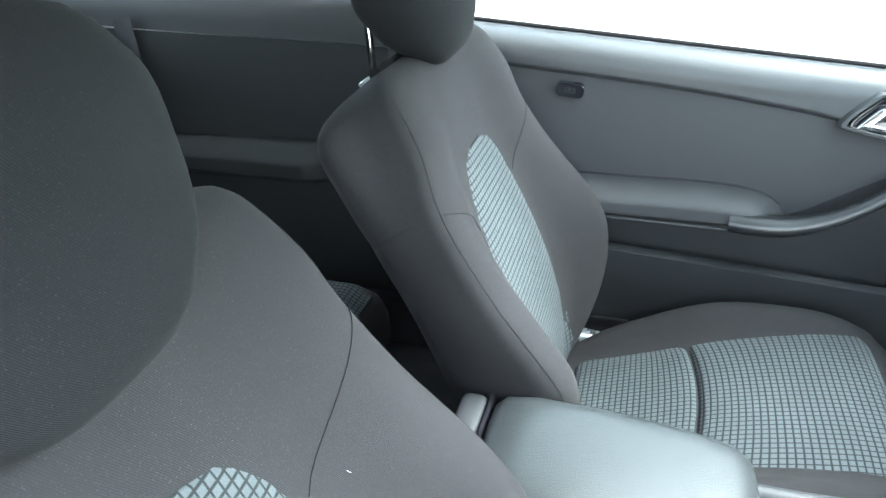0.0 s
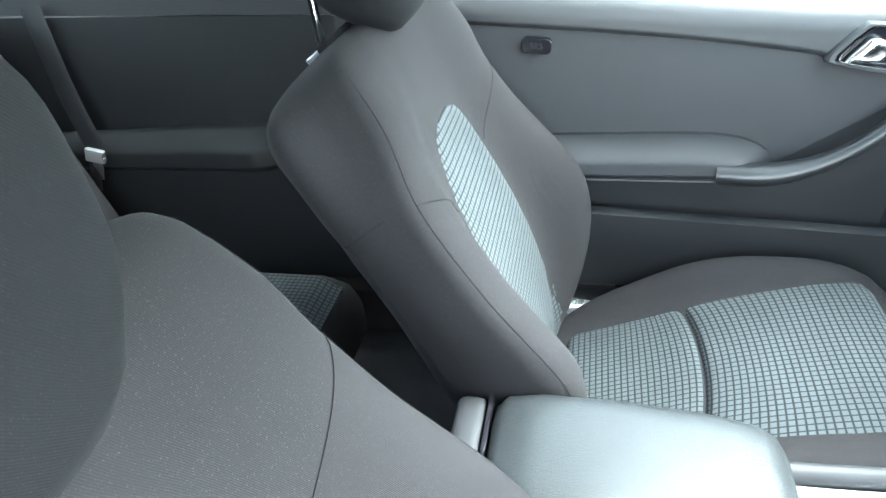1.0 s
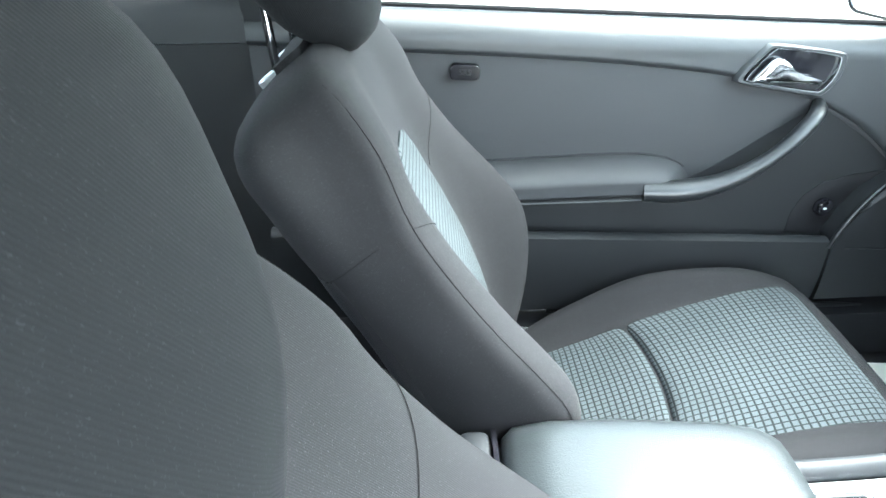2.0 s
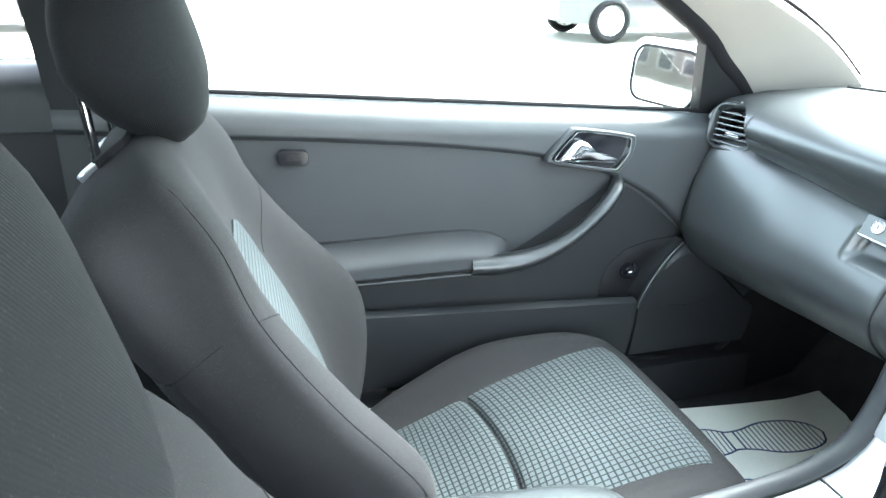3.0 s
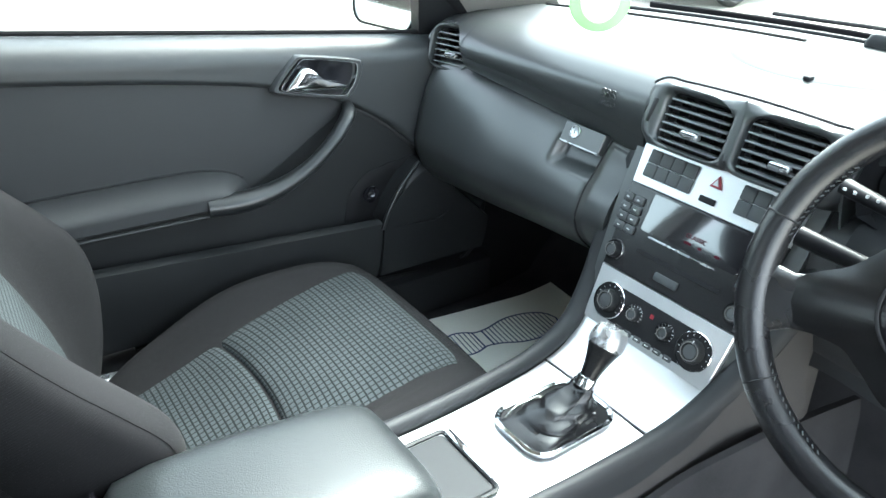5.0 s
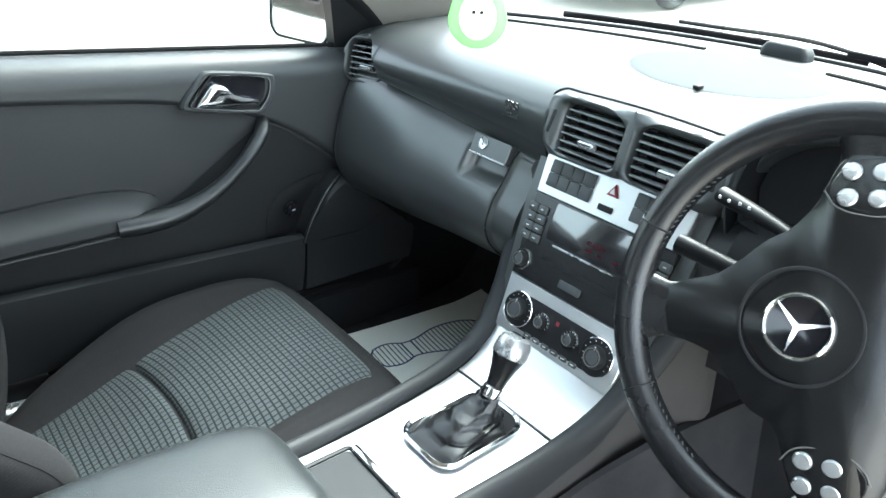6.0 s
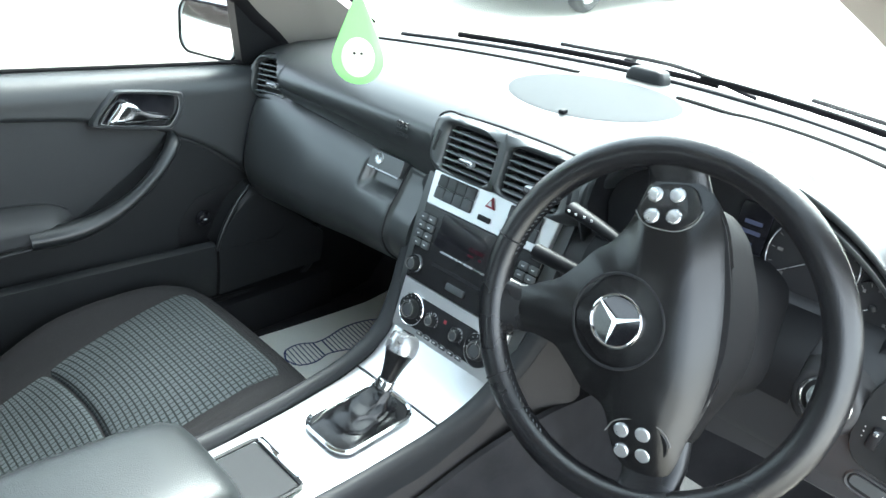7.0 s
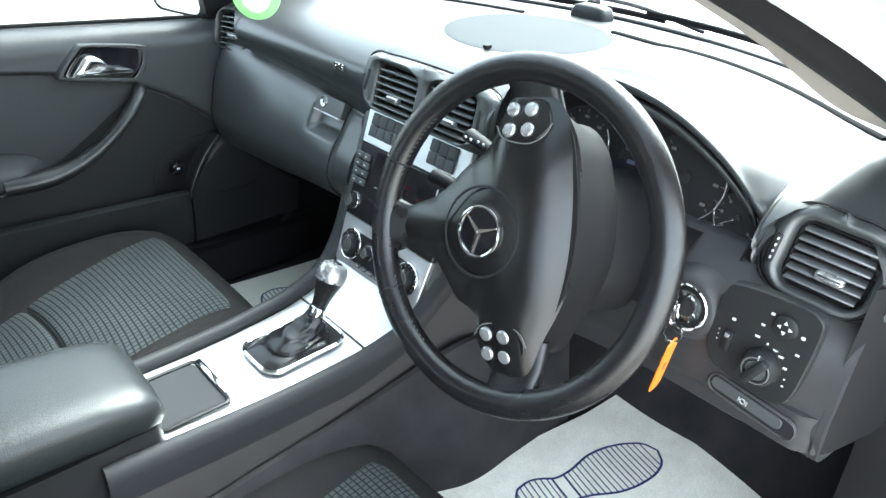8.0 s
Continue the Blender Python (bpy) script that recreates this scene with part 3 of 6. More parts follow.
# ---- seats ----
SEAT_Y = 0.365
LEAN_U, LEAN_N = Vector((-0.36, 0, 0.933)), Vector((0.933, 0, 0.36))
BACK0 = Vector((0.125, SEAT_Y, 0.46))
BACK_ROWS = [  # height, half width, bolster, thickness, front offset
    (-0.06, 0.160, 0.00, 0.07, -0.050), (0.0, 0.190, 0.004, 0.080, -0.036), (0.04, 0.206, 0.028, 0.085, -0.022), (0.10, 0.232, 0.060, 0.092, -0.006), (0.15, 0.252, 0.080, 0.10, 0.003),
    (0.20, 0.268, 0.092, 0.105, 0.009), (0.24, 0.277, 0.094, 0.107, 0.011), (0.30, 0.281, 0.078, 0.108, 0.012), (0.36, 0.279, 0.058, 0.108, 0.010), (0.43, 0.274, 0.040, 0.114, 0.006),
    (0.50, 0.277, 0.028, 0.124, 0.004), (0.57, 0.279, 0.022, 0.136, 0.008), (0.605, 0.277, 0.016, 0.138, 0.006), (0.630, 0.268, 0.010, 0.134, 0.003), (0.646, 0.250, 0.004, 0.122, -0.003), (0.655, 0.222, 0.0, 0.104, -0.010), (0.661, 0.175, 0.0, 0.070, -0.022), (0.664, 0.10, 0.0, 0.040, -0.036)]


def crease_half(u):
    """Half the width of the backrest's face, which narrows towards its top."""
    return spline(u, BACK_ROWS)[0] * spline(min(max(u, 0), 0.664), [(0, 1.0), (0.38, 1.0), (0.46, 0.97), (0.54, 0.90), (0.60, 0.84), (0.664, 0.82)])


def back_front(u, y):
    """How far the backrest's face stands forward at height u and y from its middle."""
    W, B, D, off = spline(u, BACK_ROWS)
    s = min(abs(y) / crease_half(u), 1)
    edge = (1 - s ** 18) ** 0.5 if s < 1 else 0
    inner = spline(min(max(u, 0), 0.65), [(0, 0.58), (0.2, 0.54), (0.4, 0.40), (0.5, 0.30), (0.65, 0.2)])
    return off - 0.020 * (1 - edge) + B * step(inner, 0.86, s) * (0.78 + 0.22 * edge)


def back_place(u, y, n):
    return BACK0 + Vector((0, y, 0)) + LEAN_U * u + LEAN_N * n


def back_side(u, a, out=0.0):
    """The side and rear of a backrest: a runs from the bolster's crease (0) to the middle of the rear (90 degrees)."""
    W, B, D, off = spline(u, BACK_ROWS)
    c, q = abs(math.cos(a)), abs(math.sin(a))
    n0 = off - 0.020 + 0.78 * B
    W = crease_half(u) + (W - crease_half(u)) * step(0.0, 0.55, q)
    return (W + out) * c ** 0.45, n0 - (n0 - off + D + out) * q ** 0.68


def backrest_ring(u, k=72):
    W, B, D, off = spline(u, BACK_ROWS)
    ring = []
    for i in range(k):
        a = 2 * math.pi * i / k
        c, s = math.cos(a), math.sin(a)
        if s >= 0:
            y = crease_half(u) * math.copysign(abs(c) ** 0.55, c)
            n = back_front(u, y)
        else:
            y, n = back_side(u, a)
            y = math.copysign(y, c)
        ring.append(back_place(u + 0.25 * min(0.0, n) * step(0.46, 0.66, u), y, n))
    return ring


def shell_point(u, v):
    """The hard shell over the back of a backrest, its rim turned in under the cloth."""
    h = 0.02 + 0.47 * u
    a = math.pi * (1.17 - 0.03 * u + (0.66 + 0.06 * u) * v)
    rim = min(1.0, 8 * v, 8 * (1 - v), 10 * (1 - u))
    y, n = back_side(h, a, 0.005 * rim - 0.002)
    return back_place(h, math.copysign(y, math.cos(a)), n)


CUSH_ROWS = [  # x, half width, bolster, middle height, depth
    (0.08, 0.215, 0.022, 0.438, 0.104), (0.14, 0.240, 0.042, 0.458, 0.131), (0.24, 0.256, 0.062, 0.493, 0.163), (0.34, 0.264, 0.066, 0.530, 0.187), (0.46, 0.264, 0.042, 0.562, 0.205),
    (0.53, 0.260, 0.024, 0.574, 0.206), (0.575, 0.252, 0.012, 0.574, 0.197), (0.61, 0.238, 0.006, 0.560, 0.170), (0.632, 0.218, 0.003, 0.530, 0.128), (0.640, 0.19, 0.0, 0.492, 0.062)]


def cush_top(x, y):
    W, B, zc, D = spline(x, CUSH_ROWS)
    s = min(abs(y) / W, 1)
    edge = (1 - s ** 6) ** 0.5 if s < 1 else 0
    return zc - 0.05 * (1 - edge) + B * step(0.58, 0.90, s) * (0.3 + 0.7 * edge) + 0.006 * (1 - (y / W) ** 2)


def cushion_ring(x, k=56):
    W, B, zc, D = spline(x, CUSH_ROWS)
    ring = []
    for i in range(k):
        a = 2 * math.pi * i / k
        c, s = math.cos(a), math.sin(a)
        y = W * math.copysign(abs(c) ** 0.5, c)
        z = cush_top(x, y) if s >= 0 else zc - 0.05 - (D - 0.05) * abs(s) ** 0.5
        ring.append(Vector((x, SEAT_Y + y, z)))
    return ring


def patch(fn, nu, nv, uvfn, name, material, parent, label, thick, way):
    """A cloth panel laid over a cushion, with UVs in metres."""
    bm = sheet(fn, nu, nv, thick, way)
    lay = bm.loops.layers.uv.new("UVMap")
    bm.verts.index_update()
    bm.verts.ensure_lookup_table()
    where = {}
    k = 0
    for i in range(nu + 1):
        for j in range(nv + 1):
            where[k] = uvfn(i / nu, j / nv)
            k += 1
    total = k
    for f in bm.faces:
        for lp in f.loops:
            lp[lay].uv = where[lp.vert.index % total]
    return part(name, bm, material, parent, label, 60)


def pad_half(x):
    return spline(x, [(0.10, 0.148), (0.34, 0.157), (0.55, 0.166), (0.62, 0.170)])


def oval_half(u):
    return spline(u, [(0.005, 0.155), (0.10, 0.154), (0.20, 0.146), (0.32, 0.130), (0.42, 0.108), (0.47, 0.086), (0.495, 0.056), (0.505, 0.020)])


def seat(label, middle, back_shift, cush_shift, head_shift, recline=0.0):
    """One front seat; its backrest and its cushion are set a little apart by the adjusters."""
    st = thing("front_seat", label, "car seat", (0.3, SEAT_Y, 0.33), "front seats")
    us = np.r_[np.linspace(-0.06, 0.60, 34), np.linspace(0.608, 0.672, 17)]
    back = part("backrest", loft([backrest_ring(u) for u in us]), CLOTH, st, "dark grey cloth backrest", 70)
    cush = part("cushion", loft([cushion_ring(x) for x in np.r_[np.linspace(0.08, 0.58, 28), np.linspace(0.588, 0.640, 12)]]), CLOTH, st, "dark grey cloth seat cushion", 70)

    def oval(u, v):
        h = 0.008 + 0.495 * u
        w = oval_half(h)
        y = w * (2 * v - 1)
        return back_place(h, y, back_front(h, y) + 0.0025 - 0.004 * abs(2 * v - 1) ** 8)
    patch(oval, 40, 24, lambda u, v: (oval_half(0.008 + 0.495 * u) * (2 * v - 1), 0.5 * u), "check_insert", CHECK, back, "pale grey checked cloth insert", 0.004, -LEAN_N)

    def pad(x0, x1):
        def fn(u, v):
            x = x0 + (x1 - x0) * u
            lean = pad_half(x)
            y = lean * (2 * v - 1)
            edge = 0.004 * (abs(2 * v - 1) ** 10 + abs(2 * u - 1) ** 16)
            xx = x - 0.018 * (2 * v - 1) ** 2 * (step(0.2, 0.33, x) - step(0.33, 0.5, x))
            return (xx, SEAT_Y + y, cush_top(xx, y) + 0.005 - edge)
        return fn
    for a, b in ((0.115, 0.318), (0.321, 0.584)):
        patch(pad(a, b), 26, 30, lambda u, v: (pad_half(a + (b - a) * u) * (2 * v - 1), a + (b - a) * u), "check_panel", CHECK, cush, "pale grey checked cloth panel", 0.006, (0, 0, -1))

    # stitched seams down both bolsters and across the side panels
    for s in (-1, 1):
        cross, side = [], []
        for k in range(14):
            h = 0.410 + 0.084 * (k / 13) ** 0.8
            inner, outer = oval_half(0.41) + 0.004, 0.972 * crease_half(0.494)
            y = s * (inner + (outer - inner) * k / 13)
            cross.append(back_place(h, y, back_front(h, y) + 0.0012))
        for k in range(1, 9):
            h = 0.494 - 0.003 * k
            y, n = back_side(h, radians(5 * k), 0.0003)
            side.append(back_place(h + 0.25 * min(0.0, n) * step(0.46, 0.66, h), s * y, n))
        part("seam", tube(cross + (side if middle > 0 else []), 0.00045, 6), THREAD, back)
        edge = []
        for h in np.linspace(0.10, 0.655, 40):
            y = 0.972 * crease_half(h)
            n = back_front(h, y)
            edge.append(back_place(h + 0.25 * min(0.0, n) * step(0.46, 0.66, h), s * y, n + 0.0002))
        part("edge_seam", tube(edge, 0.0004, 6), THREAD, back)
    # plastic back shell and lower hinge covers
    part("back_shell", sheet(shell_point, 24, 36, 0.003, LEAN_N), SOFTBLACK, back, "black plastic back shell", 60)
    if middle < 0:
        rnd = random.Random(7)
        bits = []
        for k in range(26):
            u, y = rnd.uniform(0.15, 0.60), rnd.uniform(-0.20, 0.20)
            a, c, w = rnd.uniform(0, 6.28), rnd.uniform(-1, 1), rnd.uniform(0.0015, 0.0045)
            pts = []
            for q in (-1, -0.3, 0.3, 1):
                uu, yy = u + w * q * math.sin(a) + 0.4 * w * c * q * q, y + w * q * math.cos(a)
                pts.append(back_place(uu, yy, back_front(uu, yy) + 0.0008))
            bits.append(tube(pts, 0.00022, 4, 0))
        tagged(part("lint", joined(*bits), LINT, back, "", 0), "pale lint fibres", kind="stuff")
    for s in (-1, 1):
        part("hinge_cover", rbox((0.11, 0.035, 0.12), 0.02, pose(0.06, SEAT_Y + s * 0.235, 0.42, 0, -20), 3), SOFTBLACK, st, "black plastic hinge cover")
    part("seat_base", rbox((0.46, 0.42, 0.06), 0.02, pose(0.36, SEAT_Y, 0.355), 3), SOFTBLACK, st, "black seat base and runners")

    # headrest on two chrome posts
    def head_ring(f, k=40):
        h = -0.005 + 0.215 * f
        W = spline(f, [(0, 0.045), (0.06, 0.080), (0.2, 0.108), (0.5, 0.128), (0.8, 0.119), (0.94, 0.088), (1, 0.05)])
        D = spline(f, [(0, 0.022), (0.06, 0.042), (0.2, 0.060), (0.5, 0.068), (0.8, 0.057), (0.94, 0.036), (1, 0.014)])
        c = back_place(0.635 + h, 0, -0.010 + 0.03 * f)
        ring = []
        for i in range(k):
            a = 2 * math.pi * i / k
            n = D * math.copysign(abs(math.sin(a)) ** 0.8, math.sin(a))
            ring.append(c + Vector((0, W * math.copysign(abs(math.cos(a)) ** 0.7, math.cos(a)), 0)) + LEAN_N * n + LEAN_U * (0.55 * (0.6 * D - n) * (1 - step(0.0, 0.75, f))))
        return ring
    part("headrest", loft([head_ring(f) for f in np.r_[0, 0.015, 0.04, np.linspace(0.08, 0.92, 16), 0.96, 0.985, 1]]), HEADCLOTH, st, "dark grey cloth headrest", 70)
    for s in (-1, 1):
        part("headrest_post", tube([back_place(0.62, s * 0.064, -0.082), back_place(0.66, s * 0.064, -0.071), back_place(0.715, s * 0.064, -0.054), back_place(0.78, s * 0.064, -0.036)], 0.0054, 12, 16), CHROME, st, "chrome headrest post")
        part("post_collar", plate(outline(0.034, 0.046, 0.016), 0, 0.009, frame_at(back_place(0.640, s * 0.064, -0.076), (0, 1, 0), -LEAN_N - 0.25 * LEAN_U)), SATIN, st, "silver post collar")
    for o in st.children_recursive:
        if o.parent == st:
            kind = o.name.split(".")[0]
            o.location = cush_shift if kind in ("cushion", "seat_base", "hinge_cover") else head_shift if kind == "headrest" else back_shift
    if recline:
        turn = Matrix.Translation(BACK0) @ Matrix.Rotation(radians(-recline), 4, "Y") @ Matrix.Translation(-BACK0)
        for o in (back, *back.children):
            o.data.transform(turn)
    st.location = (0.3, middle, 0.33)
    return st


seat("passenger seat in dark grey cloth with checked inserts", SEAT_Y, (0, 0, 0), (0, 0, 0), (0, 0, 0))
seat("driver's seat in dark grey cloth, flecked with lint", -SEAT_Y, (0.003, -0.018, 0.028), (0.025, 0, -0.085), (0.002, 0, -0.022), 2.4)

# belt buckle stalk beside the passenger seat
bk = thing("seat_belt_anchor", "pale grey seat belt anchor beside the seat", "seat belt", (0.10, 0.63, 0.40))
part("anchor_cover", rbox((0.14, 0.035, 0.05), 0.012, pose(0.10, 0.625, 0.43, 0, 8), 3), SATIN, bk)
part("anchor_bracket", rbox((0.16, 0.02, 0.012), 0.004, pose(0.17, 0.625, 0.41, 0, 12)), PLASTIC, bk)


def rear_seat(s):
    y0 = 0.34 * s
    fx = 0.27
    rs = thing("rear_seat", "rear seat in grey cloth with a checked cushion", "car seat", (-0.75, y0, 0.33), "rear seats")
    rings = []
    for x, z, w, d in ((-1.02, 0.50, 0.22, 0.14), (-0.95, 0.53, 0.25, 0.16), (-0.75, 0.545, 0.26, 0.17), (-0.62, 0.545, 0.258, 0.17), (-0.575, 0.532, 0.25, 0.15), (-0.555, 0.505, 0.24, 0.11), (-0.545, 0.46, 0.22, 0.05)):
        rings.append([(x + fx, y0 + w * math.copysign(abs(math.cos(a)) ** 0.5, math.cos(a)), z - d / 2 + d / 2 * math.copysign(abs(math.sin(a)) ** 0.5, math.sin(a)) - 0.02 * abs(math.cos(a)) ** 8)
                      for a in (2 * math.pi * i / 40 for i in range(40))])
    cu = part("cushion", loft(rings), CLOTH, rs, "", 70)
    patch(lambda u, v: (fx - 0.95 + 0.382 * u, y0 + 0.185 * (2 * v - 1), 0.552 - 0.022 * step(0.88, 1.0, u) - 0.05 * max(0.0, 0.3 - u)), 30, 16, lambda u, v: (0.382 * u, 0.37 * v), "check_panel", CHECK, cu, "", 0.02, (0, 0, -1))
    part("backrest", loft([[(fx - 1.00 - 0.20 * f + dx, y0 + dy, 0.48 + 0.52 * f) for dx, dy in ((0.0, -0.27), (0.03, -0.2), (0.03, 0.2), (0.0, 0.27), (-0.12, 0.27), (-0.12, -0.27))] for f in (0, 0.1, 0.5, 0.9, 1)]),
         CLOTH, rs, "", 50)


rear_seat(1)
rear_seat(-1)
rb = thing("seat_belt_tongue", "steel rear belt tongue hanging by the side panel", "seat belt", (-0.81, 0.625, 0.73))
part("tongue", joined(rbox((0.030, 0.006, 0.040), 0.002, pose(-0.808, 0.626, 0.715, 0, 12)), rbox((0.016, 0.005, 0.030), 0.002, pose(-0.815, 0.626, 0.685, 0, 12))), CHROME, rb, "steel tongue")
part("tongue_cover", rbox((0.040, 0.012, 0.028), 0.004, pose(-0.802, 0.626, 0.744, 0, 12)), SATIN, rb)
part("webbing", tube([(-0.80, 0.632, 0.755), (-0.83, 0.645, 0.85), (-0.86, 0.66, 1.02)], 0.022, 10, 10, 0.08, (0, 1, 0)), PLASTIC, rb, "black belt webbing")

# ---- passenger door ----
door = thing("passenger_door", "dark grey moulded passenger door, closed", "car door", (0.3, 0.75, 0.44))
TRIM = [(-0.36, 0.985), (-0.046, 0.958), (0.169, 0.940), (0.365, 0.918), (0.495, 0.897), (0.60, 0.868), (0.66, 0.842), (0.730, 0.803), (0.826, 0.722), (0.99, 0.56)]
LOWER = [(-0.36, 0.735), (0.40, 0.712), (0.448, 0.722), (0.529, 0.768), (0.60, 0.814), (0.652, 0.841), (0.73, 0.802), (0.826, 0.721), (0.99, 0.559)]


def door_skin(lo, hi, y, nu=70, nv=12, x0=-0.30, x1=0.99):
    def fn(u, v):
        x = x0 + (x1 - x0) * u
        a, b = lo(x), hi(x)
        z = a + (b - a) * v
        return (x, y(x, z, v), z)
    return sheet(fn, nu, nv, 0.02, (0, 1, 0))


def upper_y(x, z):
    f = z - spline(x, TRIM)
    roll = 0.012 * (1 - min(f / 0.012, 1)) ** 2
    return 0.683 + roll - 0.012 * step(0.62, 0.95, x)


def ledge_point(u, v):
    """The soft upper trim, rising from the seam and rolling outwards to the glass."""
    x = -0.30 + 1.29 * u
    lo, hi = spline(x, TRIM), belt(x)
    bend = hi - 0.048
    if v < 0.6 and lo < bend:
        z = lo + (bend - lo) * v / 0.6
        return (x, upper_y(x, z), z)
    a = max(0.0, (v - 0.6) / 0.4) * math.pi / 2
    base = upper_y(x, max(bend, lo))
    return (x, base + (0.737 - base) * (1 - math.cos(a)), max(bend, lo) + (hi - 0.004 - max(bend, lo)) * math.sin(a))


part("upper_trim", sheet(ledge_point, 90, 36, 0.012, (0, 1, -0.4)), VINYL, door, "dark grey soft upper trim", 60)
part("insert", door_skin(lambda x: spline(x, LOWER) - 0.01, lambda x: spline(x, TRIM) + 0.006, lambda x, z, v: 0.6945 - 0.004 * math.sin(math.pi * v)), INSERT, door, "dark grey cloth door insert", 60)


def pocket_top(x):
    return 0.640 - 0.063 * (x - 0.15)


PANEL = [(0.706, 0.598), (0.718, 0.625), (0.735, 0.652), (0.765, 0.690), (0.80, 0.716), (0.826, 0.712), (0.90, 0.640), (0.985, 0.558)]
part("lower_panel", door_skin(lambda x: 0.468 - 0.01 * x, lambda x: spline(x, LOWER) - 0.006, lambda x, z, v: 0.693 - 0.004 * math.sin(math.pi * v), 60, 20), PLASTIC, door, "dark grey plastic lower panel", 50)
part("door_pocket", sheet(lambda u, v: (-0.30 + 1.003 * u, 0.640 + 0.022 * (1 - v) ** 2 + 0.010 * step(0.97, 1.0, v), 0.468 + (pocket_top(-0.30 + 1.003 * u) - 0.468) * v), 40, 30, 0.010, (0, 1, 0)), PLASTIC, door, "dark grey door pocket", 60)
part("front_panel", sheet(lambda u, v: (0.709 + 0.275 * u, 0.642 + 0.016 * (1 - v) ** 2 + 0.018 * step(0.93, 1.0, v), 0.468 + (spline(0.709 + 0.275 * u, PANEL) - 0.468) * v), 30, 30, 0.04, (0, 1, 0)), PLASTIC, door, "dark grey front door moulding", 60)

part("glass_seal", tube([(x, 0.740, belt(x) + 0.001) for x in np.linspace(-0.30, 0.86, 20)], 0.0042, 8), RUBBER, door, "black rubber window seal")
# armrest
part("armrest", arm_pad(1, [(-0.14, 0.752), (0.0, 0.762), (0.2, 0.767), (0.31, 0.768), (0.37, 0.764), (0.41, 0.754), (0.436, 0.738), (0.446, 0.722)], 0.7045, 0.694, 0.060), INSERT, door, "padded dark grey armrest", 60)
part("armrest_crease", tube([(-0.14, 0.692, 0.7535), (0.0, 0.692, 0.7635), (0.2, 0.692, 0.7685), (0.31, 0.692, 0.7695), (0.37, 0.692, 0.7655), (0.41, 0.692, 0.7555), (0.436, 0.692, 0.7395)], 0.0022, 6, 30), SOFTBLACK, door)
part("panel_groove", tube([(0.716, 0.6455, 0.584), (0.80, 0.6445, 0.581), (0.850, 0.6445, 0.580), (0.874, 0.6450, 0.594), (0.881, 0.6450, 0.622), (0.866, 0.646, 0.655), (0.842, 0.648, 0.680)], 0.0016, 6, 40), SOFTBLACK, door, "moulded groove in the front panel", 60)
part("armrest_lip", tube([(-0.11, 0.640, 0.7035), (0.1, 0.638, 0.7035), (0.372, 0.636, 0.7025)], 0.0035, 8, 12), PLASTIC, door)
# pull handle: a curved grip rising to the front
grip = [(0.352, 0.644, 0.716), (0.40, 0.637, 0.717), (0.45, 0.632, 0.723), (0.514, 0.629, 0.746), (0.571, 0.632, 0.782), (0.612, 0.642, 0.816), (0.640, 0.660, 0.842), (0.650, 0.684, 0.852)]
part("pull_handle", tube(grip, lambda f: spline(f, [(0, 0.022), (0.2, 0.0235), (0.4, 0.019), (0.62, 0.0150), (0.85, 0.0150), (0.95, 0.013), (1, 0.009)]), 18, 48, 0.80), HANDLE, door, "smooth black pull handle", 60)
part("pull_root", rbox((0.032, 0.056, 0.040), 0.014, pose(0.368, 0.664, 0.713), 3), HANDLE, door)
# release lever in its bezel
rel = frame_at((0.591, 0.682, 0.909), (1, 0, -0.10), (0, 0.06, 1))
ring_o = [(-0.098, -0.022), (-0.052, 0.036), (-0.040, 0.040), (0.078, 0.034), (0.086, 0.026), (0.084, -0.006), (0.064, -0.036), (0.052, -0.040), (-0.080, -0.028)]


def rounded(pts, times=2):
    """Cut the corners of a closed outline."""
    for _ in range(times):
        pts = [q for a, c in zip(pts, pts[1:] + pts[:1]) for q in ((0.75 * a[0] + 0.25 * c[0], 0.75 * a[1] + 0.25 * c[1]), (0.25 * a[0] + 0.75 * c[0], 0.25 * a[1] + 0.75 * c[1]))]
    return pts


ring_o = rounded([(0.99 * x, 0.99 * y) for x, y in ring_o])


def scaled(pts, k, dx=0.0, dy=0.0):
    return [(x * k + dx, y * k + dy) for x, y in pts]


part("release_bezel", loft([[rel @ Vector((x, y, z)) for x, y in scaled(ring_o, k)] for k, z in ((1.04, -0.004), (1.03, 0.005), (0.98, 0.010), (0.90, 0.010), (0.87, 0.002))], caps=False), VINYL, door, "dark grey release handle surround")
part("release_trim", loft([[rel @ Vector((x, y, z)) for x, y in scaled(ring_o, k, 0.003)] for k, z in ((0.885, 0.006), (0.87, 0.0095), (0.845, 0.0095), (0.83, 0.0))], caps=False), CHROME, door, "thin chrome frame")
part("release_cup", plate(scaled(ring_o, 0.84), -0.004, 0.001, rel), GLOSS, door)
lever = [(-0.066, -0.022), (-0.062, -0.014), (-0.042, 0.014), (-0.034, 0.019), (-0.022, 0.018), (-0.010, 0.010), (0.004, -0.002), (0.026, -0.009), (0.052, -0.013), (0.056, -0.018), (0.050, -0.021), (-0.010, -0.023)]
part("release_lever", loft([[rel @ Vector((x * k - 0.004 * (1 - k), y * k, z + 0.006 * (0.03 - x) * 4)) for x, y in lever] for k, z in ((0.9, 0.002), (1.0, 0.006), (1.0, 0.010), (0.90, 0.0135), (0.70, 0.0150))]), CHROME, door, "polished release lever", 50)
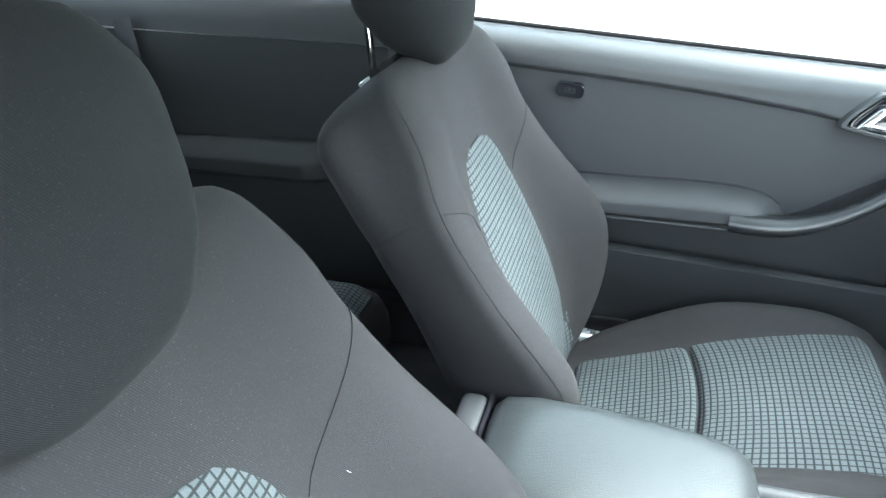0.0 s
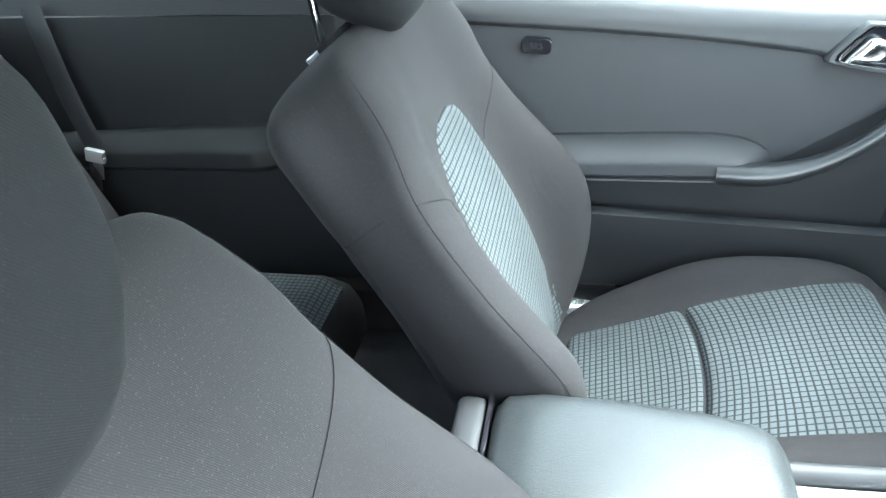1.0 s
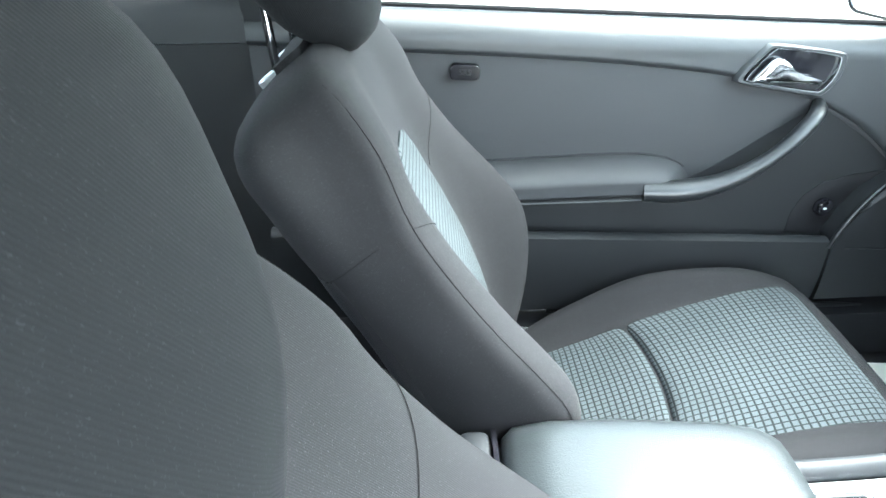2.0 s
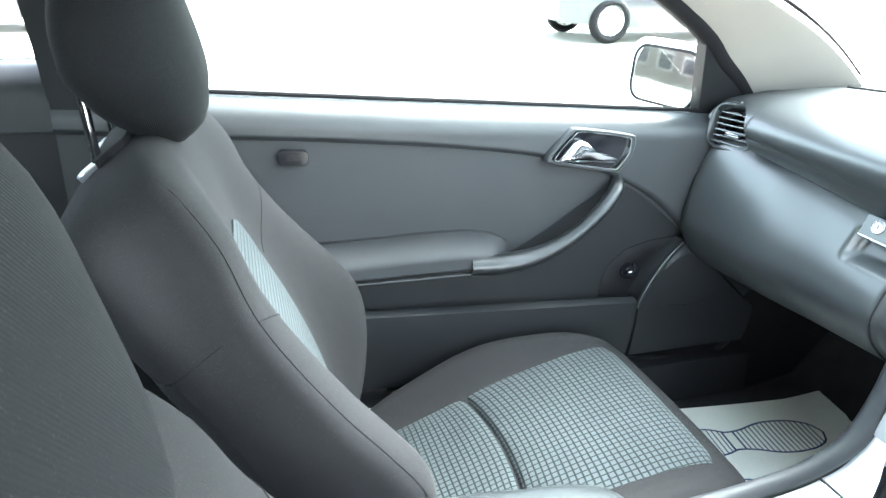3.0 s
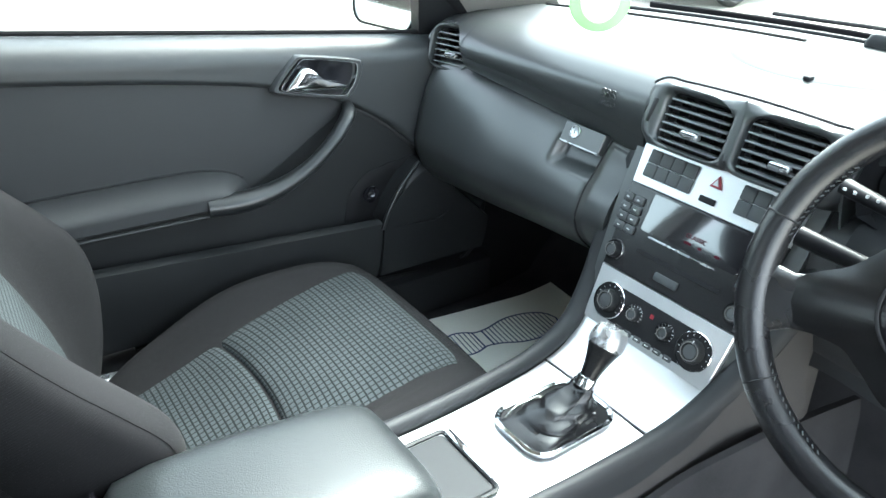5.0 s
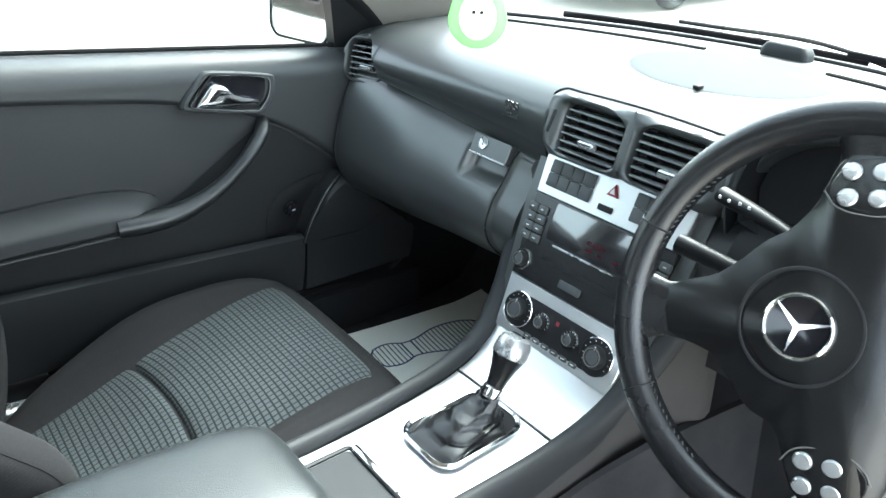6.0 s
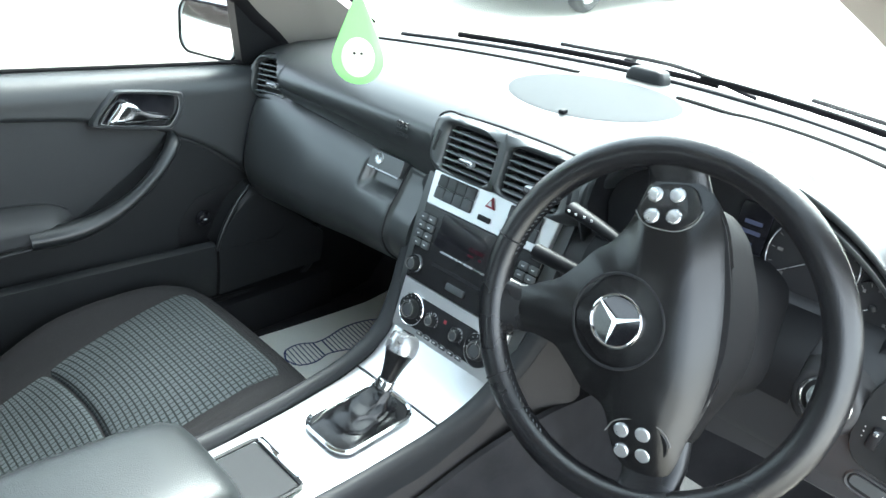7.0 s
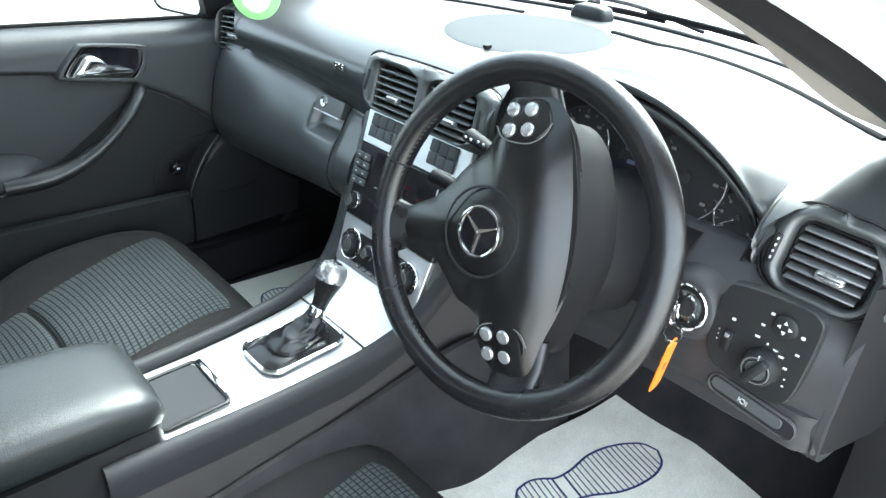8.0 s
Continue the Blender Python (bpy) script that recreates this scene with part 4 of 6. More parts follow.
# airbag badge
bd = frame_at((0.049, 0.682, 0.925), (1, 0, -0.08), (0, 0, 1))
part("airbag_badge", plate(outline(0.05, 0.026, 0.009), -0.014, 0.002, bd), GLOSS, door, "small dark oval badge")
letters("airbag_letters", "SRS", 0.014, bd @ pose(0, 0, 0.0022), PLASTIC, door)
part("panel_lip", tube([(0.702, 0.6385, 0.590), (0.712, 0.6385, 0.617), (0.733, 0.640, 0.655), (0.763, 0.644, 0.691), (0.798, 0.655, 0.7145)], 0.0045, 8, 30), HANDLE, door, "smooth rolled lip of the front moulding", 60)
# mirror switch panel
sw = [(0.640, 0.600), (0.700, 0.596), (0.716, 0.62), (0.735, 0.66), (0.765, 0.695), (0.80, 0.717), (0.745, 0.712), (0.690, 0.698), (0.660, 0.672), (0.645, 0.640)]
part("switch_panel", loft([[(x, 0.690, z) for x, z in sw], [(x, 0.6875, z) for x, z in sw], [(0.7 + (x - 0.7) * 0.96, 0.6865, 0.655 + (z - 0.655) * 0.94) for x, z in sw]]), COLUMN, door, "dark mirror switch panel")
ms = frame_at((0.700, 0.685, 0.652), (1, 0, 0), (0, 0, 1))
part("mirror_switch", lathe([(0.018, 0), (0.018, 0.003), (0.012, 0.004), (0.011, 0.008), (0.006, 0.010)], 20, ms), GLOSS, door)
part("switch_mark", plate(outline(0.008, 0.004, 0.001), 0.010, 0.0112, ms), WHITEMARK, door)
# outer skin, window frame corner, glass
part("outer_skin", sheet(lambda u, v: (-0.28 + 1.28 * u, 0.80 + 0.03 * math.sin(math.pi * v), 0.36 + (belt(-0.28 + 1.28 * u) - 0.37) * v), 8, 8, 0.012, (0, -1, 0)), SILVERPAINT, door)
pane = part("window_pane", sheet(lambda u, v: (-0.30 + 1.18 * u - 0.55 * u * v, 0.742 - 0.14 * v - 0.02 * v * v, belt(-0.30 + 1.18 * u) * (1 - v) + 1.405 * v), 12, 8, 0.004, (0, 1, 0)), GLASS, door, "clear window pane")
pane.visible_shadow = False
tri = [(0.848, 0.738, 0.938), (0.995, 0.738, 0.942), (0.815, 0.690, 1.118), (0.806, 0.689, 1.118)]
part("mirror_sail", loft([[Vector(v) + Vector((0, d, 0)) for v in tri] for d in (0, 0.03)]), COLUMN, door, "black mirror corner panel")

# wing mirror
wm = thing("wing_mirror", "silver wing mirror with a wide glass", "wing mirror", (0.86, 0.87, 0.99))
mm = frame_at((0.838, 0.860, 1.007), (0.22, -1, 0), (0.09, 0, 1))
part("housing", loft([[mm @ Vector((x * k, y * k, z)) for x, y in outline(0.222, 0.146, 0.044, 8)] for k, z in ((0.96, 0.004), (1.0, 0.0), (1.0, -0.03), (0.9, -0.07), (0.6, -0.10), (0.2, -0.108))]), SILVERPAINT, wm, "silver painted housing", 60)
part("bezel", bezel(0.192, 0.120, 0.036, 0.006, 0.000, 0.008, mm, 8), RUBBER, wm, "thin black bezel")
def glass_point(u, v):
    """A rounded, slightly domed oblong."""
    a, c = 2 * u - 1, 2 * v - 1
    x, y = 0.092 * a * (1 - 0.10 * c ** 6), 0.056 * c * (1 - 0.14 * a ** 6)
    return mm @ Vector((x, y, 0.0068 - (x * x + y * y) / 2.8))


part("mirror_glass", sheet(glass_point, 40, 30), MIRROR, wm, "slightly domed mirror glass", 80)
part("mirror_arm", tube([(0.89, 0.90, 0.965), (0.90, 0.81, 0.955), (0.90, 0.765, 0.955)], 0.025, 10, 8, 0.6), SILVERPAINT, wm)

# ---- dashboard ----
dash = thing("dashboard", "dark grey soft dashboard with silver centre panel", "dashboard", (1.0, 0, 0.62))


def groove(y):
    return 0.888 + 0.095 * max(abs(y) - 0.14, 0)


def binnacle_arc(a):
    """The hood's arch seen from the seat: a from 0 (by the centre) to 1 (by the door)."""
    return spline(a, [(0, -0.168, 0.955), (0.10, -0.176, 0.995), (0.25, -0.215, 1.045), (0.40, -0.30, 1.076), (0.52, -0.375, 1.080), (0.66, -0.455, 1.062), (0.80, -0.525, 1.020), (0.92, -0.566, 0.975), (1.0, -0.574, 0.950)])


ARC = sorted(tuple(binnacle_arc(k / 200)) for k in range(201))
PAD_Y = sorted(set(round(float(y), 4) for y in np.r_[np.linspace(-0.705, 0.705, 80), np.linspace(-0.60, -0.50, 26), np.linspace(-0.23, -0.13, 40), np.linspace(0.13, 0.16, 16), np.linspace(0.56, 0.70, 40), np.linspace(-0.70, -0.60, 30)]))


def hood_row(y):
    """The same pad where it swells up over the instruments."""
    h = float(np.interp(y, [p[0] for p in ARC], [p[1] for p in ARC]))
    lip = 0.838 + 0.018 * ((y + 0.37) / 0.2) ** 2
    rise = 0.5 * (h - 1.012 + math.hypot(h - 1.012, 0.025))
    return [(0, screen_x(y) + 0.02, 1.012), (0.25, screen_x(y) - 0.13, 1.022 + 0.10 * rise), (0.5, 0.965, 1.018 + 0.50 * rise), (0.64, 0.900, 1.010 + 0.84 * rise), (0.74, 0.862, 0.5 * (h + 0.982 + 0.1 * (h - 0.95) + math.hypot(h - 0.988 - 0.1 * (h - 0.95), 0.012))),
            (0.83, lip, h), (0.91, lip + 0.008, h - 0.012), (0.96, lip + 0.03, h - 0.018), (1.0, 0.900, h - 0.020)]


def hole_top(y):
    """Height below which the pad is cut away round the air outlets."""
    best = -1.0
    for yc, zc, ys, hs in ((-0.0125, 0.9500, (0, 0.06, 0.108, 0.130, 0.146, 0.1505), (0.053, 0.053, 0.052, 0.045, 0.020, -0.05)),
                           (0.630, 0.950, (0, 0.02, 0.04, 0.055, 0.062, 0.066), (0.045, 0.045, 0.037, 0.022, 0.0, -0.05)),
                           (-0.640, 0.960, (0, 0.02, 0.04, 0.055, 0.062, 0.066), (0.045, 0.045, 0.037, 0.022, 0.0, -0.05))):
        if abs(y - yc) < ys[-1]:
            best = max(best, zc + float(np.interp(abs(y - yc), ys, hs)))
    return best


EDGE = {}


def pad_point(u, v):
    """The soft upper pad, from the windscreen back over its rolled edge to the groove."""
    y = PAD_Y[round(u * (len(PAD_Y) - 1))]
    zg = groove(y)
    e = step(0.60, 0.705, abs(y))
    pull = 0.02 * (y / 0.7) ** 2
    rows = [(0, screen_x(y) + 0.02, 1.012), (0.25, screen_x(y) - 0.13, 1.022), (0.5, 0.955, 1.018), (0.64, 0.892, 1.008), (0.74, 0.858, 0.990), (0.83, 0.840, 0.966), (0.91, 0.845, 0.5 * (0.966 + zg)), (0.96, 0.862, zg + 0.008), (1.0, 0.884, zg + 0.003)]
    hood = -0.574 < y < -0.168
    if hood:
        return (*(lambda q: (float(q[0]), y, float(q[1])))(spline(v, hood_row(y))),)
    deep = 0.0
    if y not in EDGE:
        cut = hole_top(y)
        EDGE[y] = next((f for f in np.linspace(0.6, 1.0, 161) if cut > 0 and spline(f, rows)[1] < cut), None)
    if EDGE[y]:
        v, deep = (v / 0.9 * EDGE[y], 0.0) if v < 0.9 else (EDGE[y], v - 0.9)
    x, z = spline(v, rows)
    x += deep
    return (x - pull * step(0.4, 0.8, v) + 0.03 * e * step(0.5, 0.9, v), y, z - 0.02 * e * (1 - step(0.7, 1.0, v)))


pad = part("upper_pad", sheet(pad_point, len(PAD_Y) - 1, 90, 0.02, (0.35, 0, -0.9)), DASH, dash, "soft dark grey dash top", 60)


def low_point(u, v):
    y = 0.150 + 0.545 * u
    zg = groove(y)
    lift = 0.022 * (1 - u) - 0.012 * u
    rows = [(0, 0.892, zg - 0.003), (0.05, 0.867, zg - 0.005), (0.10, 0.854, zg - 0.014), (0.25, 0.829, zg - 0.05), (0.45, 0.804, 0.800), (0.60, 0.799, 0.755 + 0.5 * lift), (0.75, 0.823, 0.705 + lift), (0.88, 0.876, 0.668 + lift), (1.0, 0.96, 0.655 + lift)]
    x, z = spline(v, rows)
    scoop = step(0.203, 0.212, y) * (1 - step(0.288, 0.302, y)) * step(0.826, 0.842, z) * (1 - step(0.872, 0.880, z))
    side = 0.008 * (1 - step(0.198, 0.2075, y)) * step(0.06, 0.12, v)
    return (x - 0.012 * step(0.35, 0.6, u) * math.sin(math.pi * v) + 0.02 * step(0.9, 1.0, u) + 0.024 * scoop + side, y, z)


part("glovebox_lid", sheet(low_point, 110, 90, 0.02, (1, 0, 0)), DASH, dash, "dark grey glovebox lid", 60)
# black tube in the groove: the pad's shadow there is put into its colour
part("pad_groove", tube([(0.880, y, groove(y)) for y in np.linspace(0.15, 0.69, 20)], 0.004, 6), SOFTBLACK, dash)
part("glovebox_seam", tube([Vector(low_point(0.10, v)) + Vector((-0.0005, 0, 0)) for v in np.linspace(0.02, 0.9, 24)], 0.0016, 6), SOFTBLACK, dash)
# glovebox catch
gl = frame_at((0.8425, 0.251, 0.884), (0, -1, 0), (0.42, 0, 1))
part("catch_plate", plate(outline(0.088, 0.032, 0.003), -0.016, 0.001, gl), DASH, dash, "glovebox catch")
part("catch_lip", rbox((0.086, 0.003, 0.008), 0.001, gl @ pose(0, -0.0168, -0.002)), SATIN, dash, "bright strip under the catch")
part("lock_barrel", lathe([(0.0105, 0), (0.0105, 0.0016), (0.0098, 0.0022), (0.0085, 0.0016), (0.001, 0.0016)], 24, gl @ pose(-0.017, 0.003, 0.001)), SATIN, dash, "round silver lock")
part("key_slot", rbox((0.0018, 0.007, 0.0008), 0.0003, gl @ pose(-0.017, 0.003, 0.0028)), SOFTBLACK, dash)
lt = frame_at((0.8356, 0.204, 0.962), (0, -1, 0), (0.08, 0, 1))
letters("airbag_letters", "SRS", 0.019, lt @ pose(0, 0.004, -0.0004), DASH, dash, 0.0014)
letters("airbag_letters", "AIRBAG", 0.0095, lt @ pose(0, -0.011, -0.0004), DASH, dash, 0.0014)


def rounded_line(pts):
    """A smooth open line through points of a plane."""
    return [(p.x, p.y) for p in along([(x, y, 0) for x, y in pts], 60)]


def ring_of(pts, n=72):
    """A closed outline, cut into n even steps by angle round its middle."""
    c = (sum(p[0] for p in pts) / len(pts), sum(p[1] for p in pts) / len(pts))
    dense = [(a[0] + (q[0] - a[0]) * k / 24, a[1] + (q[1] - a[1]) * k / 24) for a, q in zip(pts, pts[1:] + pts[:1]) for k in range(24)]
    turn = sorted((math.atan2(y - c[1], x - c[0]), x, y) for x, y in dense)
    turn = [(t[0] - 2 * math.pi, *t[1:]) for t in turn[-3:]] + turn + [(t[0] + 2 * math.pi, *t[1:]) for t in turn[:3]]
    at = [-math.pi + 2 * math.pi * k / n for k in range(n)]
    return [(float(np.interp(q, [t[0] for t in turn], [t[1] for t in turn])), float(np.interp(q, [t[0] for t in turn], [t[2] for t in turn]))) for q in at]


def vent_face(m, outer, inner, label, drop=0.006):
    """The moulded face between a cowl's outline and the mouth of its outlet: a soft swell that dips into the mouth."""
    o, i = ring_of(outer), ring_of(inner)
    rows = ((-0.04, -drop - 0.05), (0, -drop), (0.05, -drop * 0.62), (0.13, -drop * 0.28), (0.24, -drop * 0.05), (0.45, 0.0040), (0.65, 0.0042), (0.82, 0.0022), (0.93, -0.0012), (1.0, -0.006), (1.0, -0.040))
    return part("vent_face", loft([[m @ Vector((a[0] + (q[0] - a[0]) * max(f, 0 if abs(a[0]) < 0.004 else f), a[1] + (q[1] - a[1]) * f, z if f > 0.5 or abs(a[0]) > 0.004 or abs(a[1] - 0.0175) > 0.045 else 0.0048)) for a, q in zip(o, i)] for f, z in rows], caps=False), DASH, dash, label, 50)


def vent(m, w, h, slats, name_label, tab=0.0):
    """Air outlet: a dark box with tilted blades, upright fins and a bright tab."""
    v = part("air_vent", bezel(w + 0.008, h + 0.008, 0.013, 0.004, -0.016, -0.009, m, 8), SOFTBLACK, dash, name_label, 60)
    part("vent_box", plate(outline(w + 0.01, h + 0.01, 0.012), -0.050, -0.036, m, 0), THREAD, v)
    for k in range(slats):
        y = -h / 2 + h * (k + 0.5) / slats
        ww = w * (1 - 0.10 * abs(2 * y / h) ** 4)
        part("blade", rbox((ww, 0.0030, 0.018), 0.0013, m @ pose(0, y, -0.010, 14)), BLADE, v)
    for x in (-w * 0.25, w * 0.25):
        part("fin", rbox((0.002, h, 0.012), 0.0, m @ pose(x, 0, -0.026)), SOFTBLACK, v)
    part("tab", rbox((0.030, 0.011, 0.014), 0.005, m @ pose(tab, -h * 0.20, -0.001), 4), SATIN, v, "bright vent tab")
    part("tab_trim", rbox((0.024, 0.002, 0.003), 0.0008, m @ pose(tab, -h * 0.20 + 0.001, 0.0055), 2), HANDLE, v, "dark bar on the tab")
    return v


# centre outlets in their own rounded cowl
cm = frame_at((0.838, -0.0125, 0.9502), (0, -1, 0), (0.30, 0, 1))
half_cowl = [(0.0, 0.062), (0.0, -0.034), (0.136, -0.034), (0.152, -0.018), (0.160, 0.008), (0.162, 0.034), (0.156, 0.050), (0.140, 0.060), (0.108, 0.062)]
mouth = outline(0.106, 0.073, 0.013, 8)
for s in (-1, 1):
    vent_face(cm, [(s * x, y) for x, y in half_cowl][::s], [(x + s * 0.064, y + 0.010) for x, y in mouth], "rounded centre vent cowl", 0.016)
    vent(cm @ pose(s * 0.064, 0.010, 0.0), 0.102, 0.068, 6, "slatted centre air vent", s * 0.004 + 0.004)
    ft = part("flow_wheel", rbox((0.008, 0.036, 0.010), 0.003, cm @ pose(s * 0.1345, 0.014, 0.0005, 0, 0, s * 6), 3), PLASTIC, dash, "ribbed flow wheel")
    part("wheel_slot", bezel(0.014, 0.044, 0.006, 0.003, -0.004, 0.0022, cm @ pose(s * 0.1345, 0.014, 0.0, 0, 0, s * 6)), SOFTBLACK, ft)
part("cowl_seam", tube([cm @ Vector((x, y, -0.013)) for x, y in rounded_line([(-0.138, -0.030), (-0.1535, -0.016), (-0.1610, 0.008), (-0.1630, 0.035), (-0.157, 0.0512), (-0.1410, 0.0615), (-0.108, 0.0635), (0.108, 0.0635), (0.1410, 0.0615), (0.157, 0.0512), (0.1630, 0.035)])], 0.0018, 6), SOFTBLACK, dash, "thin dark seam round the cowl", 60)
# end outlets
for s in (1, -1):
    em = frame_at((0.852, 0.630, 0.950), (0.28, -1, 0), (0.30, 0, 1)) if s > 0 else frame_at((0.852, -0.643, 0.955), (0.10, -1, -0.08), (0.30, 0, 1))
    rim = outline(0.118, 0.096, 0.042, 8) if s > 0 else outline(0.128, 0.104, 0.042, 8)
    w, h = (0.076, 0.066) if s > 0 else (0.076, 0.064)
    vent_face(em, rim, [(x + (0.004 if s < 0 else -0.004), y - 0.002) for x, y in outline(w + 0.008, h + 0.008, 0.016, 8)], "rounded end vent cowl", 0.010)
    vent(em @ pose(0.004 if s < 0 else -0.004, -0.002, 0.0), w, h, 6, "slatted end air vent", 0.006)
    part("cowl_seam", tube([em @ Vector((x * 1.01, y * 1.01, -0.005)) for x, y in rim + rim[:1]], 0.0016, 6), SOFTBLACK, dash, "thin dark seam round the cowl", 60)
    wh = em @ pose(-0.050 if s < 0 else 0.048, -0.006, 0.001)
    vw = part("vent_wheel", rbox((0.008, 0.034, 0.010), 0.003, wh), PLASTIC, dash, "ribbed vent wheel")
    part("wheel_slot", bezel(0.014, 0.042, 0.006, 0.003, -0.006, 0.0015, wh), SOFTBLACK, vw)
    for k in range(4):
        part("wheel_mark", rbox((0.002, 0.003, 0.0006), 0.0002, wh @ pose(0.0005, -0.0105 + 0.007 * k, 0.0052)), WHITEMARK, vw)
# defroster outlet on the driver's side corner
dv = frame_at((0.866, -0.692, 0.934), (-0.5, -1, 0), (0.15, 0, 1))
part("side_grille", plate(outline(0.042, 0.048, 0.020, 8), -0.01, 0.003, dv), PLASTIC, dash)
part("grille_rim", bezel(0.052, 0.058, 0.025, 0.006, -0.004, 0.006, dv, 8), DASH, dash, "rounded grille rim", 60)
part("grille_bar", rbox((0.0025, 0.040, 0.003), 0.0005, dv @ pose(0.002, 0, 0.0045)), BUTTON, dash)
for k in range(4):
    part("grille_bar", rbox((0.036, 0.0025, 0.003), 0.0005, dv @ pose(0, -0.015 + 0.01 * k, 0.004)), SOFTBLACK, dash)

def slot_z(y):
    """Height of the pad along the defroster slots, hood included."""
    if not -0.574 < y < -0.168:
        return 1.0240
    way = sorted((float(q[0]), float(q[1])) for q in (spline(v, hood_row(y)) for v in np.linspace(0, 0.6, 40)))
    return float(np.interp(screen_x(y) - 0.145, [w[0] for w in way], [w[1] for w in way])) + 0.0012


# defroster slots and the small unit at the foot of the windscreen
for y0, y1 in ((-0.60, -0.070), (0.14, 0.60)):
    part("defroster_slot", tube([(screen_x(y) - 0.145, y, slot_z(y)) for y in np.linspace(y0, y1, 30)], 0.006, 8, 0, 0.35), THREAD, dash, "black defroster slot")


part("screen_seal", tube([(screen_x(y) - 0.028, y, 1.0185) for y in np.linspace(-0.60, 0.60, 40)], 0.007, 8, 0, 0.7), SOFTBLACK, dash, "black strip at the foot of the windscreen")


def pad_height(x, y):
    """Height of the dash top over a place."""
    rows = [(0, screen_x(y) + 0.02, 1.012), (0.25, screen_x(y) - 0.13, 1.022), (0.5, 0.955, 1.018), (0.64, 0.892, 1.008), (0.74, 0.858, 0.990), (0.83, 0.840, 0.966)]
    way = [spline(v, rows) for v in np.linspace(0, 0.8, 50)]
    way = [(float(a), float(c)) for a, c in zip(*[(q[0] for q in way), (q[1] for q in way)])][::-1]
    return float(np.interp(x, [q[0] for q in way], [q[1] for q in way]))


def cover_point(u, v):
    a, r = 2 * math.pi * u, 1.0 - v
    x, y = 1.114 + 0.140 * r * math.cos(a), 0.022 + 0.156 * r * math.sin(a)
    return (x, y, pad_height(x, y) + 0.0014 - 0.0016 * step(0.95, 1.0, r))


part("speaker_cover", sheet(cover_point, 60, 24), GRILLE, dash, "low oval speaker cover", 60)
part("sun_sensor", rbox((0.014, 0.010, 0.006), 0.002, pose(0.984, -0.012, 1.024)), SOFTBLACK, dash)
part("alarm_sensor", loft([[(1.312 + x * k, 0.036 + y * k, z) for x, y in outline(0.040, 0.084, 0.010)] for k, z in ((1.0, 1.018), (0.98, 1.030), (0.84, 1.041), (0.62, 1.044))]), PLASTIC, dash, "small black sensor housing", 50)

# centre stack
STACK = frame_at((0.7653, 0, 0.693), (0, -1, 0), (0.374, 0, 0.9274))  # origin on the heater row


body_pts = [(-0.150, 0.235), (-0.148, 0.16), (-0.136, 0.05), (-0.124, -0.03), (-0.116, -0.075), (0.116, -0.075), (0.124, -0.03), (0.136, 0.05), (0.148, 0.16), (0.150, 0.235)]
part("stack_body", loft([[STACK @ Vector((x, y, z)) for x, y in body_pts] for z in (-0.12, -0.006)]), DASH, dash, "dark grey centre stack")


def strip(x0, x1, y0, y1, taper, z, material, name, label="", r=0.006, thick=0.006):
    pts = [(x0 - taper, y1), (x0, y0), (x1, y0), (x1 + taper, y1)]
    bm = plate(pts, -thick, z, STACK, 0.0015)
    return part(name, bm, material, dash, label)


top_panel = strip(-0.126, 0.126, 0.176, 0.240, 0.005, 0.004, SILVER, "switch_panel", "brushed silver switch panel")
radio = strip(-0.117, 0.117, 0.047, 0.175, 0.010, 0.003, RADIO, "radio", "black car radio with a wide display")
clim = strip(-0.112, 0.112, -0.040, 0.046, 0.005, 0.003, SILVER, "heater_panel", "brushed silver heater panel")
# radio: display, keys, knobs, slot
part("display", plate(outline(0.164, 0.056, 0.004), 0, 0.0045, STACK @ pose(0.002, 0.1435, 0)), DISPLAY, radio, "glossy dark radio display")
letters("display_letters", "CLASSIC", 0.0090, STACK @ pose(0.010, 0.137, 0.0052), SCREENGLOW, radio)
for x, w in ((0.000, 0.012), (0.020, 0.006), (0.048, 0.008)):
    part("display_bar", plate(outline(w, 0.0035, 0.0005), 0.0046, 0.0052, STACK @ pose(x, 0.127, 0)), SCREENGLOW, radio)
part("slot_trim", rbox((0.112, 0.0025, 0.003), 0.0005, STACK @ pose(-0.004, 0.111, 0.005)), SATIN, radio, "bright line under the display")
part("disc_slot", rbox((0.140, 0.005, 0.001), 0, STACK @ pose(0.0, 0.0865, 0.0032)), SOFTBLACK, radio)
part("mode_key", rbox((0.040, 0.012, 0.005), 0.002, STACK @ pose(-0.006, 0.066, 0.005)), BUTTON, radio)
for s in (-1, 1):
    for r in range(4):
        for c in range(2):
            part("key", rbox((0.0180, 0.0128, 0.006), 0.0028, STACK @ pose(s * (0.0960 + 0.0192 * c + 0.0012 * r), 0.1085 + 0.0146 * r, 0.005), 3), BUTTON, radio)
            part("key_mark", rbox((0.005, 0.0015, 0.0006), 0, STACK @ pose(s * (0.0960 + 0.0192 * c + 0.0012 * r), 0.1085 + 0.0146 * r, 0.0081)), WHITEMARK, radio)


